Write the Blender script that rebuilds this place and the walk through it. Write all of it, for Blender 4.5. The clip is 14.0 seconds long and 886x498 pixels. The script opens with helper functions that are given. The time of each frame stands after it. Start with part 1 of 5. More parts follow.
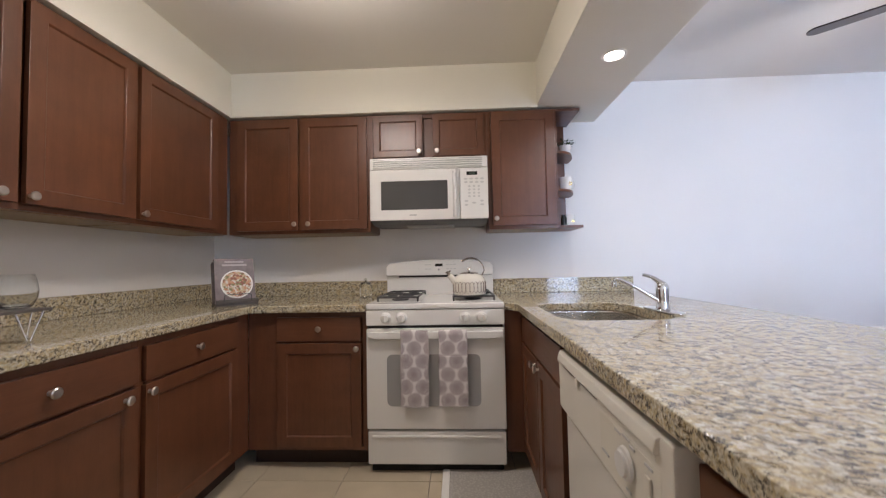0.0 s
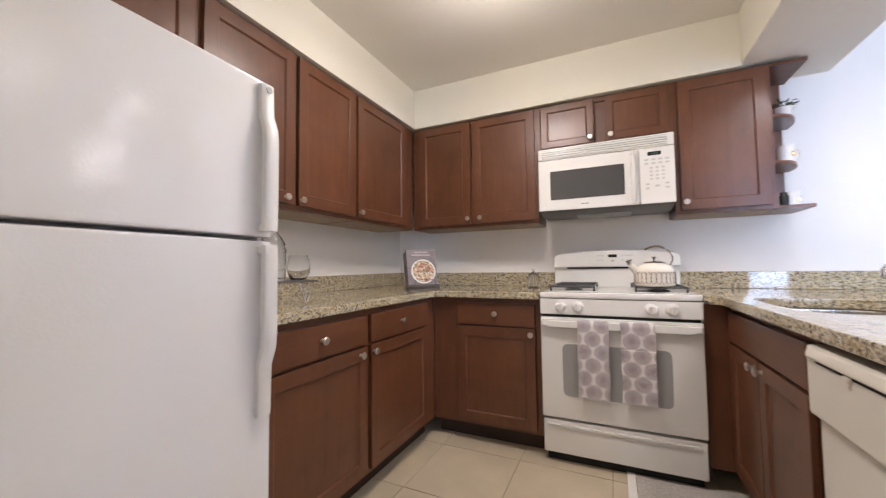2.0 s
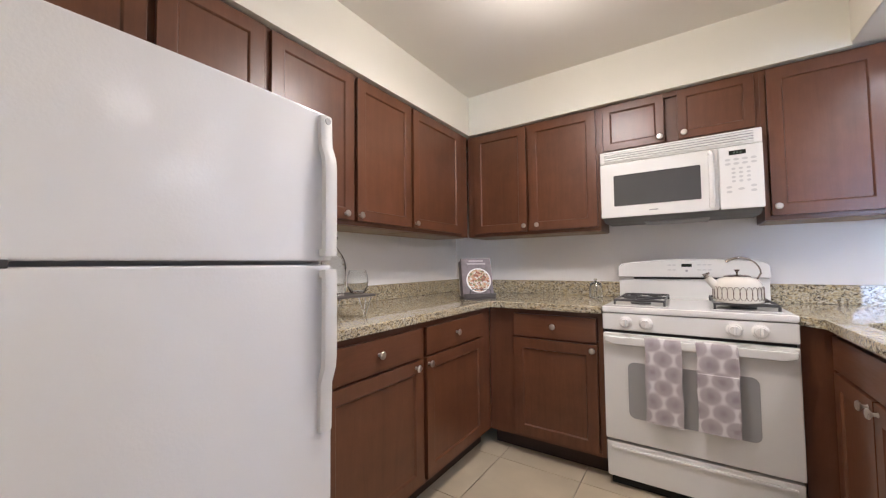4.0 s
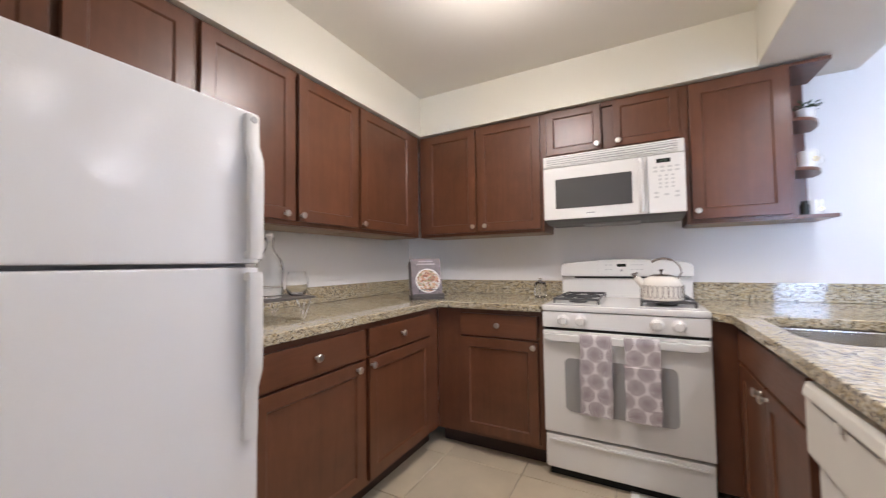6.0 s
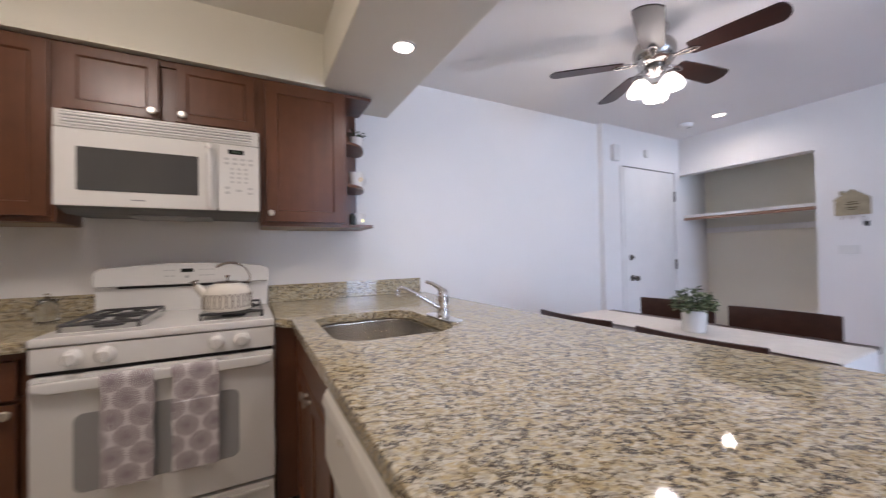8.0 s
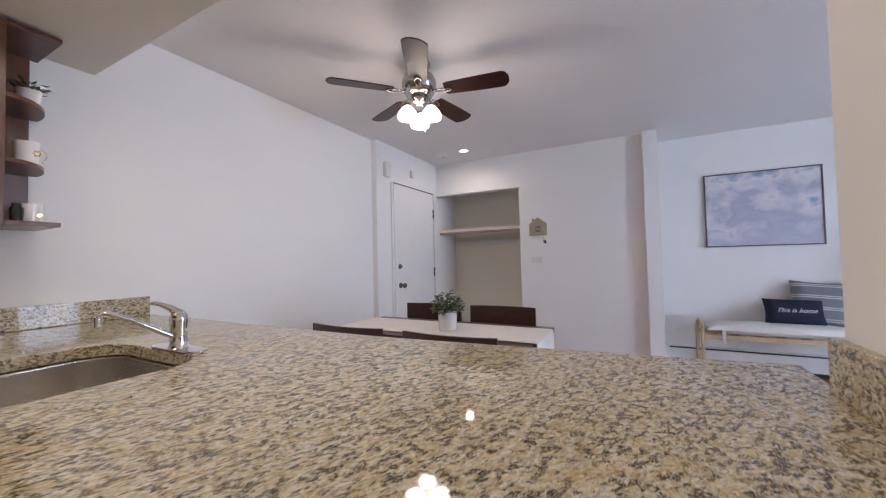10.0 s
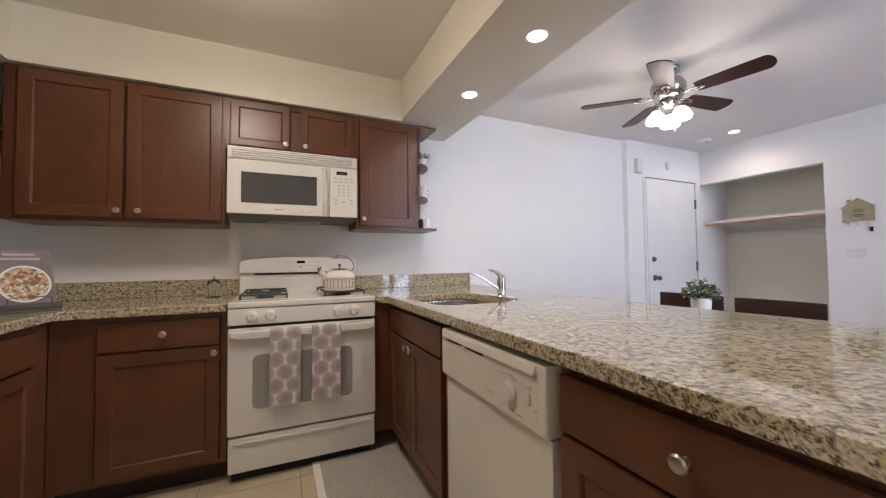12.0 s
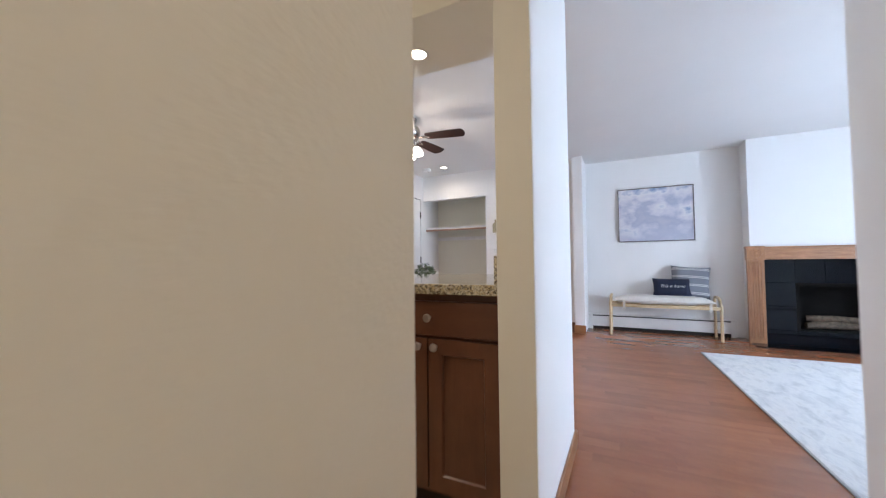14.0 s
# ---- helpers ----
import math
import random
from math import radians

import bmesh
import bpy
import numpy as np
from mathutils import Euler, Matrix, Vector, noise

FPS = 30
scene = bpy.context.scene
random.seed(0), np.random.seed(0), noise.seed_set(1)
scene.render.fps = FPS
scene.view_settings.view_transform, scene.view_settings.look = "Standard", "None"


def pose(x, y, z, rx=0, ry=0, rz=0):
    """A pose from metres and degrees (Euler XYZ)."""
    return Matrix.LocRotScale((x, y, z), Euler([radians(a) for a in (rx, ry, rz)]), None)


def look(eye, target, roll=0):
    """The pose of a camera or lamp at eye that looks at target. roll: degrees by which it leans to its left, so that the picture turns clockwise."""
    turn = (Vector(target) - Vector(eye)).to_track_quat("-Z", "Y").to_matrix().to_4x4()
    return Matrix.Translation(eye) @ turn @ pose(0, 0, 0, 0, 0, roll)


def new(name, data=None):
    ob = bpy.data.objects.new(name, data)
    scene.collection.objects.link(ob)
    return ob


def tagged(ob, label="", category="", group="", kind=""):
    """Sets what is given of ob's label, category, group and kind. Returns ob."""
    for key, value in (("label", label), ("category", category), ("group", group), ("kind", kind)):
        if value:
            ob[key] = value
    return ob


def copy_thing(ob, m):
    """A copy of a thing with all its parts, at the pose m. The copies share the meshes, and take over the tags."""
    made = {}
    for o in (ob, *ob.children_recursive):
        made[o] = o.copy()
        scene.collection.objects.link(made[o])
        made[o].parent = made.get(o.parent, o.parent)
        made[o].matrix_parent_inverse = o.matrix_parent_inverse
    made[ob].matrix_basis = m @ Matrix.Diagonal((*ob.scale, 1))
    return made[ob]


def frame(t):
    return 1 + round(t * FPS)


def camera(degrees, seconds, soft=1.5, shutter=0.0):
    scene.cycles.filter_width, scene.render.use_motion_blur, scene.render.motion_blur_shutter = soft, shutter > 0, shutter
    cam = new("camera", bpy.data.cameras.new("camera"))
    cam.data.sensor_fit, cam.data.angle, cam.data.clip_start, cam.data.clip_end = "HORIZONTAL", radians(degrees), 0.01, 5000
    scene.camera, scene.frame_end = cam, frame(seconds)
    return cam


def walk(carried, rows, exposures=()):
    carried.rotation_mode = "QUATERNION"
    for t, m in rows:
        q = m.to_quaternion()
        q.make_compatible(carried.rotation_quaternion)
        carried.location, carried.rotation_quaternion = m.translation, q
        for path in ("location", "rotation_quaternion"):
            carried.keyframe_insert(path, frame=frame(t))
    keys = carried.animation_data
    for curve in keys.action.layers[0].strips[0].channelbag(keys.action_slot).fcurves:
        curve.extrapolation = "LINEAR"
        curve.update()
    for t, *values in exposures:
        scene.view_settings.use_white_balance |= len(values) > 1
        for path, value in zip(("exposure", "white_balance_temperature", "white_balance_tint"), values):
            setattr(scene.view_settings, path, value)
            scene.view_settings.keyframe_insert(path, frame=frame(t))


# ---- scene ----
cam = camera(101.3, 14.0, soft=1.2, shutter=0.4)
PATH = [
    (0, (-0.057, -0.041, 1.134), (-0.141, 1.956, 1.214), -1.1),
    (0.5, (-0.054, -0.046, 1.041), (-0.154, 1.95, 1.12), -1.1),
    (1, (-0.131, -0.074, 1.021), (-0.331, 1.914, 1.106), -1.0),
    (1.5, (-0.187, -0.124, 1.036), (-0.749, 1.793, 1.129), -0.8),
    (2, (-0.198, -0.134, 1.067), (-1.041, 1.677, 1.164), -0.7),
    (2.5, (-0.203, -0.125, 1.121), (-1.213, 1.6, 1.211), -0.5),
    (3, (-0.197, -0.121, 1.151), (-1.266, 1.567, 1.238), -0.5),
    (5.5, (-0.145, -0.116, 1.136), (-1.28, 1.529, 1.222), -0.8),
    (6, (-0.09, -0.077, 1.154), (-1.042, 1.68, 1.232), -0.8),
    (6.5, (-0.058, -0.033, 1.167), (-0.667, 1.871, 1.234), -0.8),
    (7, (-0.045, 0.026, 1.165), (-0.147, 2.022, 1.226), -1.0),
    (7.5, (0.026, 0.138, 1.181), (0.476, 2.087, 1.224), -1.3),
    (8, (0.094, 0.2, 1.179), (1.034, 1.966, 1.212), -1.1),
    (8.5, (0.201, 0.23, 1.198), (1.508, 1.743, 1.232), -1.1),
    (8.7, (0.232, 0.232, 1.202), (1.664, 1.628, 1.237), -1.2),
    (9.4, (0.238, 0.243, 1.198), (1.935, 1.292, 1.24), -1.2),
    (10.2, (0.118, 0.248, 1.172), (1.88, 1.170, 1.235), -1.3),
    (10.8, (-0.082, 0.201, 1.159), (1.482, 1.444, 1.231), -1.3),
    (11, (-0.151, 0.149, 1.172), (1.24, 1.585, 1.246), -1.0),
    (11.5, (-0.286, -0.035, 1.143), (0.631, 1.741, 1.214), -0.8),
    (12, (-0.34, -0.189, 1.117), (0.486, 1.632, 1.186), -0.6),
    (12.5, (-0.4, -0.255, 1.077), (0.528, 1.516, 1.142), -0.5),
    (13, (-0.467, -0.354, 1.041), (0.954, 1.053, 1.1), -0.6),
    (13.5, (-0.648, -0.395, 1.031), (1.089, 0.595, 1.097), -0.7),
    (14, (-0.972, -0.48, 0.998), (0.817, 0.411, 1.068), -0.6),
]
EXPOSURES = [
    (0.0, -0.05, 6070, 16), (1.0, 0.13, 6090, 16), (2.0, 0.46, 6030, 17), (3.0, 0.48, 5860, 17), (5.5, 0.46, 5840, 16), (6.5, 0.43, 5760, 16),
    (7.5, -0.09, 6080, 18), (8.5, -0.44, 6280, 20), (11.0, -0.58, 6880, 18), (11.5, -0.50, 6880, 18), (12.0, -0.20, 6640, 17), (13.0, -0.24, 6200, 16), (13.5, -0.14, 6400, 16), (14.0, -0.08, 6660, 13),
]
walk(cam, [(t, look(eye, target, roll)) for t, eye, target, roll in PATH], EXPOSURES)


# ---- world and lights ----
world = bpy.data.worlds.new("World")
scene.world = world
world.use_nodes = True
wn = world.node_tree.nodes
sky = wn.new("ShaderNodeTexSky")
sky.sky_type = 'NISHITA'
sky.sun_disc = False
sky.sun_elevation = radians(38)
sky.sun_rotation = radians(200)
wn["Background"].inputs["Strength"].default_value = 0.12
world.node_tree.links.new(sky.outputs[0], wn["Background"].inputs[0])

KITCHEN_W, DOME_W, CAN_W, FAN_W, WINDOW_W, HALL_W = 10.0, 15.0, 10.0, 13.5, 84.0, 9.0


def lamp(name, kind, m, watts, rgb, size=0.1, size_y=None, spot=None):
    d = bpy.data.lights.new(name, kind)
    d.energy, d.color = watts, rgb
    if kind == 'AREA':
        d.size = size
        if size_y:
            d.shape, d.size_y = 'RECTANGLE', size_y
        else:
            d.shape = 'DISK'
    elif kind == 'SPOT':
        d.shadow_soft_size, d.spot_size, d.spot_blend = size, radians(spot), 0.7
    else:
        d.shadow_soft_size = size
    ob = new(name, d)
    ob.matrix_world = m
    return ob


WARM, SOFTW, COOL = (1.0, 0.89, 0.76), (1.0, 0.92, 0.84), (0.55, 0.74, 1.0)
LAMP_X, LAMP_Y = -0.60, 1.28
CANS = [(0.735, 1.757, 2.15), (0.738, 1.117, 2.15), (0.742, 0.515, 2.15), (3.985, 1.962, 2.44)]
FAN = (2.13, 1.43)
HALL = (-1.7, -0.70)
lamp("kitchen_bulb", 'AREA', pose(LAMP_X, LAMP_Y, 2.305), KITCHEN_W, WARM, 0.36)
lamp("kitchen_bulb_side", 'POINT', pose(LAMP_X, LAMP_Y, 2.33), DOME_W, WARM, 0.17)
lamp("hall_bulb", 'AREA', pose(*HALL, 2.33), HALL_W, WARM, 0.22)
for i, (cx, cy, cz) in enumerate(CANS):
    lamp("can_bulb", 'SPOT', pose(cx, cy, cz - 0.012), CAN_W * (1.6 if cz > 2.3 else 1.0), SOFTW, 0.04, spot=168)
for k in range(3):
    a = radians(30 + 120 * k)
    lamp("fan_bulb", 'POINT', pose(FAN[0] + 0.085 * math.cos(a), FAN[1] + 0.085 * math.sin(a), 2.10), FAN_W / 3, SOFTW, 0.06)
WINDOWS = [(1.50, 2.14), (2.22, 3.08)]
WZ0, WZ1, WY = 0.12, 2.10, -4.3
for x0, x1 in WINDOWS:
    lamp("window_sky", 'AREA', pose((x0 + x1) / 2, WY - 0.16, (WZ0 + WZ1) / 2, 90, 0, 0), WINDOW_W * (x1 - x0), COOL, x1 - x0, WZ1 - WZ0)


# ---- materials ----
class Nodes:
    def __init__(self, name):
        self.m = bpy.data.materials.new(name)
        self.m.use_nodes = True
        self.t = self.m.node_tree
        self.b = self.t.nodes["Principled BSDF"]

    def add(self, kind, **inputs):
        n = self.t.nodes.new(kind)
        for k, v in inputs.items():
            self.put(n.inputs[k.replace("_", " ")], v)
        return n

    def put(self, socket, v):
        if isinstance(v, bpy.types.NodeSocket):
            self.t.links.new(v, socket)
        else:
            socket.default_value = v

    def math(self, op, a, b=0.0, c=0.0):
        n = self.t.nodes.new("ShaderNodeMath")
        n.operation = op
        for s, v in zip(n.inputs, (a, b, c)):
            self.put(s, v)
        return n.outputs[0]

    def coords(self, scale=(1, 1, 1), rot=(0, 0, 0)):
        c = self.t.nodes.new("ShaderNodeTexCoord")
        m = self.t.nodes.new("ShaderNodeMapping")
        m.inputs["Scale"].default_value = scale
        m.inputs["Rotation"].default_value = [radians(a) for a in rot]
        self.t.links.new(c.outputs["Object"], m.inputs[0])
        return m.outputs[0]

    def noise(self, vec, scale, detail=4.0, rough=0.55, distortion=0.0):
        n = self.t.nodes.new("ShaderNodeTexNoise")
        self.put(n.inputs["Vector"], vec)
        n.inputs["Scale"].default_value = scale
        n.inputs["Detail"].default_value = detail
        n.inputs["Roughness"].default_value = rough
        n.inputs["Distortion"].default_value = distortion
        return n.outputs["Fac"]

    def ramp(self, fac, stops, ease='LINEAR'):
        n = self.t.nodes.new("ShaderNodeValToRGB")
        self.put(n.inputs[0], fac)
        n.color_ramp.interpolation = ease
        e = n.color_ramp.elements
        while len(e) < len(stops):
            e.new(0.5)
        for el, (p, c) in zip(e, stops):
            el.position = p
            el.color = (*c, 1) if len(c) == 3 else c
        return n.outputs[0]

    def mix(self, fac, a, b, blend='MIX'):
        n = self.t.nodes.new("ShaderNodeMix")
        n.data_type, n.blend_type = 'RGBA', blend
        self.put(n.inputs[0], fac)
        for s, v in ((n.inputs[6], a), (n.inputs[7], b)):
            self.put(s, (*v, 1) if isinstance(v, tuple) and len(v) == 3 else v)
        return n.outputs[2]

    def bump(self, height, strength, distance=0.002):
        n = self.add("ShaderNodeBump", Height=height, Strength=strength, Distance=distance)
        self.t.links.new(n.outputs[0], self.b.inputs["Normal"])

    def set(self, **kw):
        for k, v in kw.items():
            k = k.replace("_", " ")
            if isinstance(v, tuple) and len(v) == 3:
                v = (*v, 1)
            self.put(self.b.inputs[k], v)
        return self


def plain(name, rgb, rough=0.5, metal=0.0, vary=0.06, scale=6.0, bump=0.0, bscale=150.0, coat=0.0, piece=0.0, spec=0.5):
    """A surface of one colour with faint blotches, gloss variation and fine relief."""
    n = Nodes(name)
    v = n.coords()
    f = n.noise(v, scale)
    col = n.ramp(f, [(0.3, tuple(c * (1 - vary) for c in rgb)), (0.7, tuple(min(1, c * (1 + vary)) for c in rgb))])
    if piece:
        info = n.t.nodes.new("ShaderNodeObjectInfo")
        k = n.math('MULTIPLY_ADD', info.outputs["Random"], piece, 1 - piece / 2)
        cc = n.t.nodes.new("ShaderNodeCombineColor")
        for s in cc.inputs:
            n.put(s, k)
        col = n.mix(1.0, col, cc.outputs[0], 'MULTIPLY')
    r = n.math('MULTIPLY_ADD', n.noise(v, scale * 4), 0.12 * rough, rough * 0.94)
    n.set(Base_Color=col, Roughness=r, Metallic=metal, Coat_Weight=coat, Specular_IOR_Level=spec)
    if bump:
        n.bump(n.noise(v, bscale, 3), bump)
    return n.m


def wood(name, dark, light, along='z', rough=0.35, scale=1.0, coat=0.15, piece=0.25, contrast=1.0, fine_grain=0.35, relief=0.12, blotch=0.5, gloss_vary=0.15):
    n = Nodes(name)
    st = {'z': (9, 9, 0.8), 'x': (0.8, 9, 9), 'y': (9, 0.8, 9)}[along]
    v = n.coords(tuple(s * scale for s in st))
    info = n.t.nodes.new("ShaderNodeObjectInfo")
    off = n.t.nodes.new("ShaderNodeVectorMath")
    off.operation = 'ADD'
    n.put(off.inputs[0], v)
    n.put(off.inputs[1], n.math('MULTIPLY', info.outputs["Random"], 40.0))
    grain = n.noise(off.outputs[0], 3.0, 6, 0.6, 0.6)
    fine = n.noise(off.outputs[0], 22.0, 3, 0.6)
    f = n.math('MULTIPLY_ADD', fine, fine_grain, n.math('MULTIPLY', grain, 1 - fine_grain))
    a = 0.5 - 0.22 / contrast
    col = n.ramp(f, [(max(0, a), dark), (1 - a, light)])
    cloud = n.noise(n.coords((1, 1, 1)), 5.0, 5, 0.65)
    k = n.math('MULTIPLY_ADD', cloud, blotch, n.math('MULTIPLY_ADD', info.outputs["Random"], piece, 1 - blotch / 2 - piece / 2))
    cc = n.t.nodes.new("ShaderNodeCombineColor")
    for s in cc.inputs:
        n.put(s, k)
    col = n.mix(1.0, col, cc.outputs[0], 'MULTIPLY')
    n.set(Base_Color=col, Roughness=n.math('MULTIPLY_ADD', fine, gloss_vary, rough - 0.4 * gloss_vary), Coat_Weight=coat, Coat_Roughness=0.17)
    n.bump(f, relief, 0.001)
    return n.m


def granite():
    n = Nodes("granite")
    r0 = n.coords((1, 1, 1), (0, 0, 27.7))
    mp = n.t.nodes.new("ShaderNodeMapping")
    mp.inputs["Scale"].default_value = (2.5, 4.1, 4.4)
    n.put(mp.inputs[0], r0)
    v = mp.outputs[0]
    w = n.t.nodes.new("ShaderNodeVectorMath")
    w.operation = 'MULTIPLY_ADD'
    wob = n.t.nodes.new("ShaderNodeTexNoise")
    n.put(wob.inputs["Vector"], v)
    wob.inputs["Scale"].default_value = 14
    n.put(w.inputs[0], wob.outputs["Color"])
    w.inputs[1].default_value = (0.05, 0.05, 0.05)
    n.put(w.inputs[2], v)
    big = n.noise(w.outputs[0], 23, 5, 0.6)
    mid = n.noise(w.outputs[0], 48, 5, 0.65)
    vor = n.t.nodes.new("ShaderNodeTexVoronoi")
    n.put(vor.inputs["Vector"], w.outputs[0])
    vor.inputs["Scale"].default_value = 42
    crystal = n.t.nodes.new("ShaderNodeSeparateColor")
    n.put(crystal.inputs[0], vor.outputs["Color"])
    ground = n.ramp(crystal.outputs[0], [(0.0, (0.50, 0.395, 0.215)), (0.35, (0.60, 0.52, 0.35)), (0.7, (0.69, 0.65, 0.52)), (1.0, (0.48, 0.435, 0.33))])
    ground = n.mix(n.ramp(mid, [(0.46, (0, 0, 0)), (0.66, (1, 1, 1))]), ground, (0.25, 0.205, 0.145))
    dark = n.ramp(big, [(0.512, (0, 0, 0)), (0.55, (1, 1, 1))])
    speck = n.ramp(n.noise(w.outputs[0], 95, 4, 0.7), [(0.42, (0, 0, 0)), (0.50, (1, 1, 1))])
    mask = n.math('MULTIPLY', dark, speck)
    col = n.mix(n.math('MULTIPLY', mask, 0.95), ground, (0.028, 0.021, 0.017))
    rust = n.ramp(n.noise(v, 8, 4), [(0.50, (0, 0, 0)), (0.66, (1, 1, 1))])
    col = n.mix(n.math('MULTIPLY', rust, 0.30), col, (0.50, 0.38, 0.17))
    n.set(Base_Color=col, Roughness=n.math('MULTIPLY_ADD', mid, 0.03, 0.03), Specular_IOR_Level=0.55)
    n.bump(mid, 0.008, 0.0005)
    return n.m


def glass(name, rgb=(1, 1, 1), rough=0.0):
    n = Nodes(name)
    n.set(Base_Color=rgb, Roughness=rough, Transmission_Weight=1.0, IOR=1.45)
    return n.m


def glow(name, rgb, strength):
    n = Nodes(name)
    n.set(Base_Color=(0.8, 0.8, 0.8), Emission_Color=rgb, Emission_Strength=strength)
    return n.m


def towel_cloth():
    """White cotton printed with staggered mauve starbursts."""
    n = Nodes("towel_cloth")
    c = n.t.nodes.new("ShaderNodeTexCoord")
    s = n.t.nodes.new("ShaderNodeSeparateXYZ")
    n.put(s.inputs[0], c.outputs["Object"])
    P, Q = 0.090, 0.1365

    def burst(ou, ov):
        u = n.math('SUBTRACT', n.math('WRAP', n.math('ADD', s.outputs[0], ou), P, 0.0), P / 2)
        w = n.math('SUBTRACT', n.math('WRAP', n.math('ADD', s.outputs[2], ov), Q, 0.0), Q / 2)
        r = n.math('SQRT', n.math('ADD', n.math('MULTIPLY', u, u), n.math('MULTIPLY', w, w)))
        ang = n.math('ARCTAN2', w, u)
        spoke = n.math('SINE', n.math('MULTIPLY', ang, 26.0))
        edge = n.math('MULTIPLY_ADD', spoke, 0.002, 0.039)
        inside = n.math('LESS_THAN', r, edge)
        ray = n.math('GREATER_THAN', n.math('ADD', spoke, n.math('MULTIPLY_ADD', r, -20.0, 1.15)), 0.0)
        return n.math('MULTIPLY', inside, ray)
    m = n.math('MAXIMUM', burst(0.0, 0.0), burst(P / 2, Q / 2))
    weave = n.noise(n.coords(), 500, 2)
    col = n.mix(m, (0.74, 0.71, 0.70), (0.34, 0.285, 0.30))
    n.set(Base_Color=col, Roughness=0.95, Sheen_Weight=0.2)
    n.bump(weave, 0.3, 0.001)
    return n.m


def cloud_picture():
    n = Nodes("cloud_painting")
    v = n.coords((1, 1.0, 1.45))
    f = n.noise(v, 3.3, 6, 0.50, 0.15)
    s = n.t.nodes.new("ShaderNodeSeparateXYZ")
    n.put(s.inputs[0], n.coords())
    h = n.math('MULTIPLY_ADD', s.outputs[2], 0.30, 0.0)
    g = n.math('ADD', f, n.math('MULTIPLY', n.math('SUBTRACT', h, 0.11), 0.5))
    col = n.ramp(g, [(0.30, (0.50, 0.50, 0.58)), (0.42, (0.42, 0.44, 0.55)), (0.51, (0.62, 0.60, 0.66)), (0.60, (0.74, 0.72, 0.73)), (0.70, (0.25, 0.33, 0.50))])
    low = n.ramp(s.outputs[2], [(0.08, (1, 1, 1)), (0.25, (0, 0, 0))])
    col = n.mix(n.math('MULTIPLY', low, 0.55), col, (0.52, 0.53, 0.62))
    n.set(Base_Color=col, Roughness=0.8)
    n.bump(f, 0.2, 0.002)
    return n.m


def rug_cloth():
    n = Nodes("rug_cloth")
    v = n.coords((1, 2.2, 1), (0, 0, 12))
    f = n.noise(v, 4.2, 9, 0.74, 0.35)
    g = n.noise(n.coords((1, 5, 1)), 14, 6, 0.75)
    col = n.ramp(f, [(0.34, (0.36, 0.36, 0.37)), (0.45, (0.52, 0.52, 0.53)), (0.54, (0.66, 0.65, 0.64)), (0.66, (0.46, 0.45, 0.44))])
    col = n.mix(n.math('MULTIPLY', g, 0.45), col, (0.64, 0.62, 0.60))
    n.set(Base_Color=col, Roughness=0.95, Sheen_Weight=0.3)
    n.bump(n.noise(n.coords(), 260, 3), 0.5, 0.004)
    return n.m


def stripe_cloth():
    n = Nodes("stripe_cloth")
    s = n.t.nodes.new("ShaderNodeSeparateXYZ")
    n.put(s.inputs[0], n.coords())
    w = n.math('WRAP', s.outputs[2], 0.105, 0.0)
    bands = n.ramp(n.math('DIVIDE', w, 0.105), [(0.0, (0.20, 0.21, 0.24)), (0.42, (0.55, 0.54, 0.53)), (0.52, (0.20, 0.21, 0.24)), (0.58, (0.55, 0.54, 0.53)), (0.68, (0.20, 0.21, 0.24))], 'CONSTANT')
    n.set(Base_Color=bands, Roughness=0.95)
    n.bump(n.noise(n.coords(), 300, 2), 0.4, 0.002)
    return n.m


def mat_cloth():
    n = Nodes("mat_weave")
    v = n.coords()
    ck = n.add("ShaderNodeTexVoronoi", Vector=v, Scale=85.0)
    col = n.ramp(ck.outputs["Distance"], [(0.1, (0.58, 0.55, 0.50)), (0.6, (0.46, 0.435, 0.395))])
    n.set(Base_Color=col, Roughness=0.95)
    n.bump(ck.outputs["Distance"], 0.5, 0.003)
    return n.m


def painting_of_food():
    n = Nodes("cover_picture")
    v = n.coords()
    f = n.add("ShaderNodeTexVoronoi", Vector=v, Scale=95.0)
    s = n.t.nodes.new("ShaderNodeSeparateColor")
    n.put(s.inputs[0], f.outputs["Color"])
    col = n.ramp(s.outputs[0], [(0.0, (0.26, 0.10, 0.06)), (0.22, (0.50, 0.38, 0.24)), (0.45, (0.62, 0.58, 0.50)), (0.68, (0.20, 0.18, 0.08)), (0.82, (0.50, 0.25, 0.14))], 'CONSTANT')
    n.set(Base_Color=col, Roughness=0.4)
    return n.m


WALL = plain("wall_paint", (0.83, 0.815, 0.795), 0.75, vary=0.02, scale=1.2, bump=0.06, bscale=240)
CREAM = plain("cream_wall_paint", (0.79, 0.763, 0.658), 0.75, vary=0.025, scale=1.5, bump=0.30, bscale=130)
KCEIL = plain("kitchen_ceiling_paint", (0.80, 0.772, 0.70), 0.85, vary=0.02, scale=1.0, bump=0.08, bscale=180)
CEIL = plain("ceiling_paint", (0.80, 0.785, 0.765), 0.85, vary=0.02, scale=1.0, bump=0.08, bscale=180)
TRIMW = plain("white_trim_paint", (0.80, 0.79, 0.77), 0.4, vary=0.02)
CAB = wood("cabinet_wood", (0.099, 0.0362, 0.0160), (0.150, 0.0575, 0.0270), 'z', 0.32, 1.0, 0.07, 0.10, 0.85, fine_grain=0.25, relief=0.04, blotch=0.9)
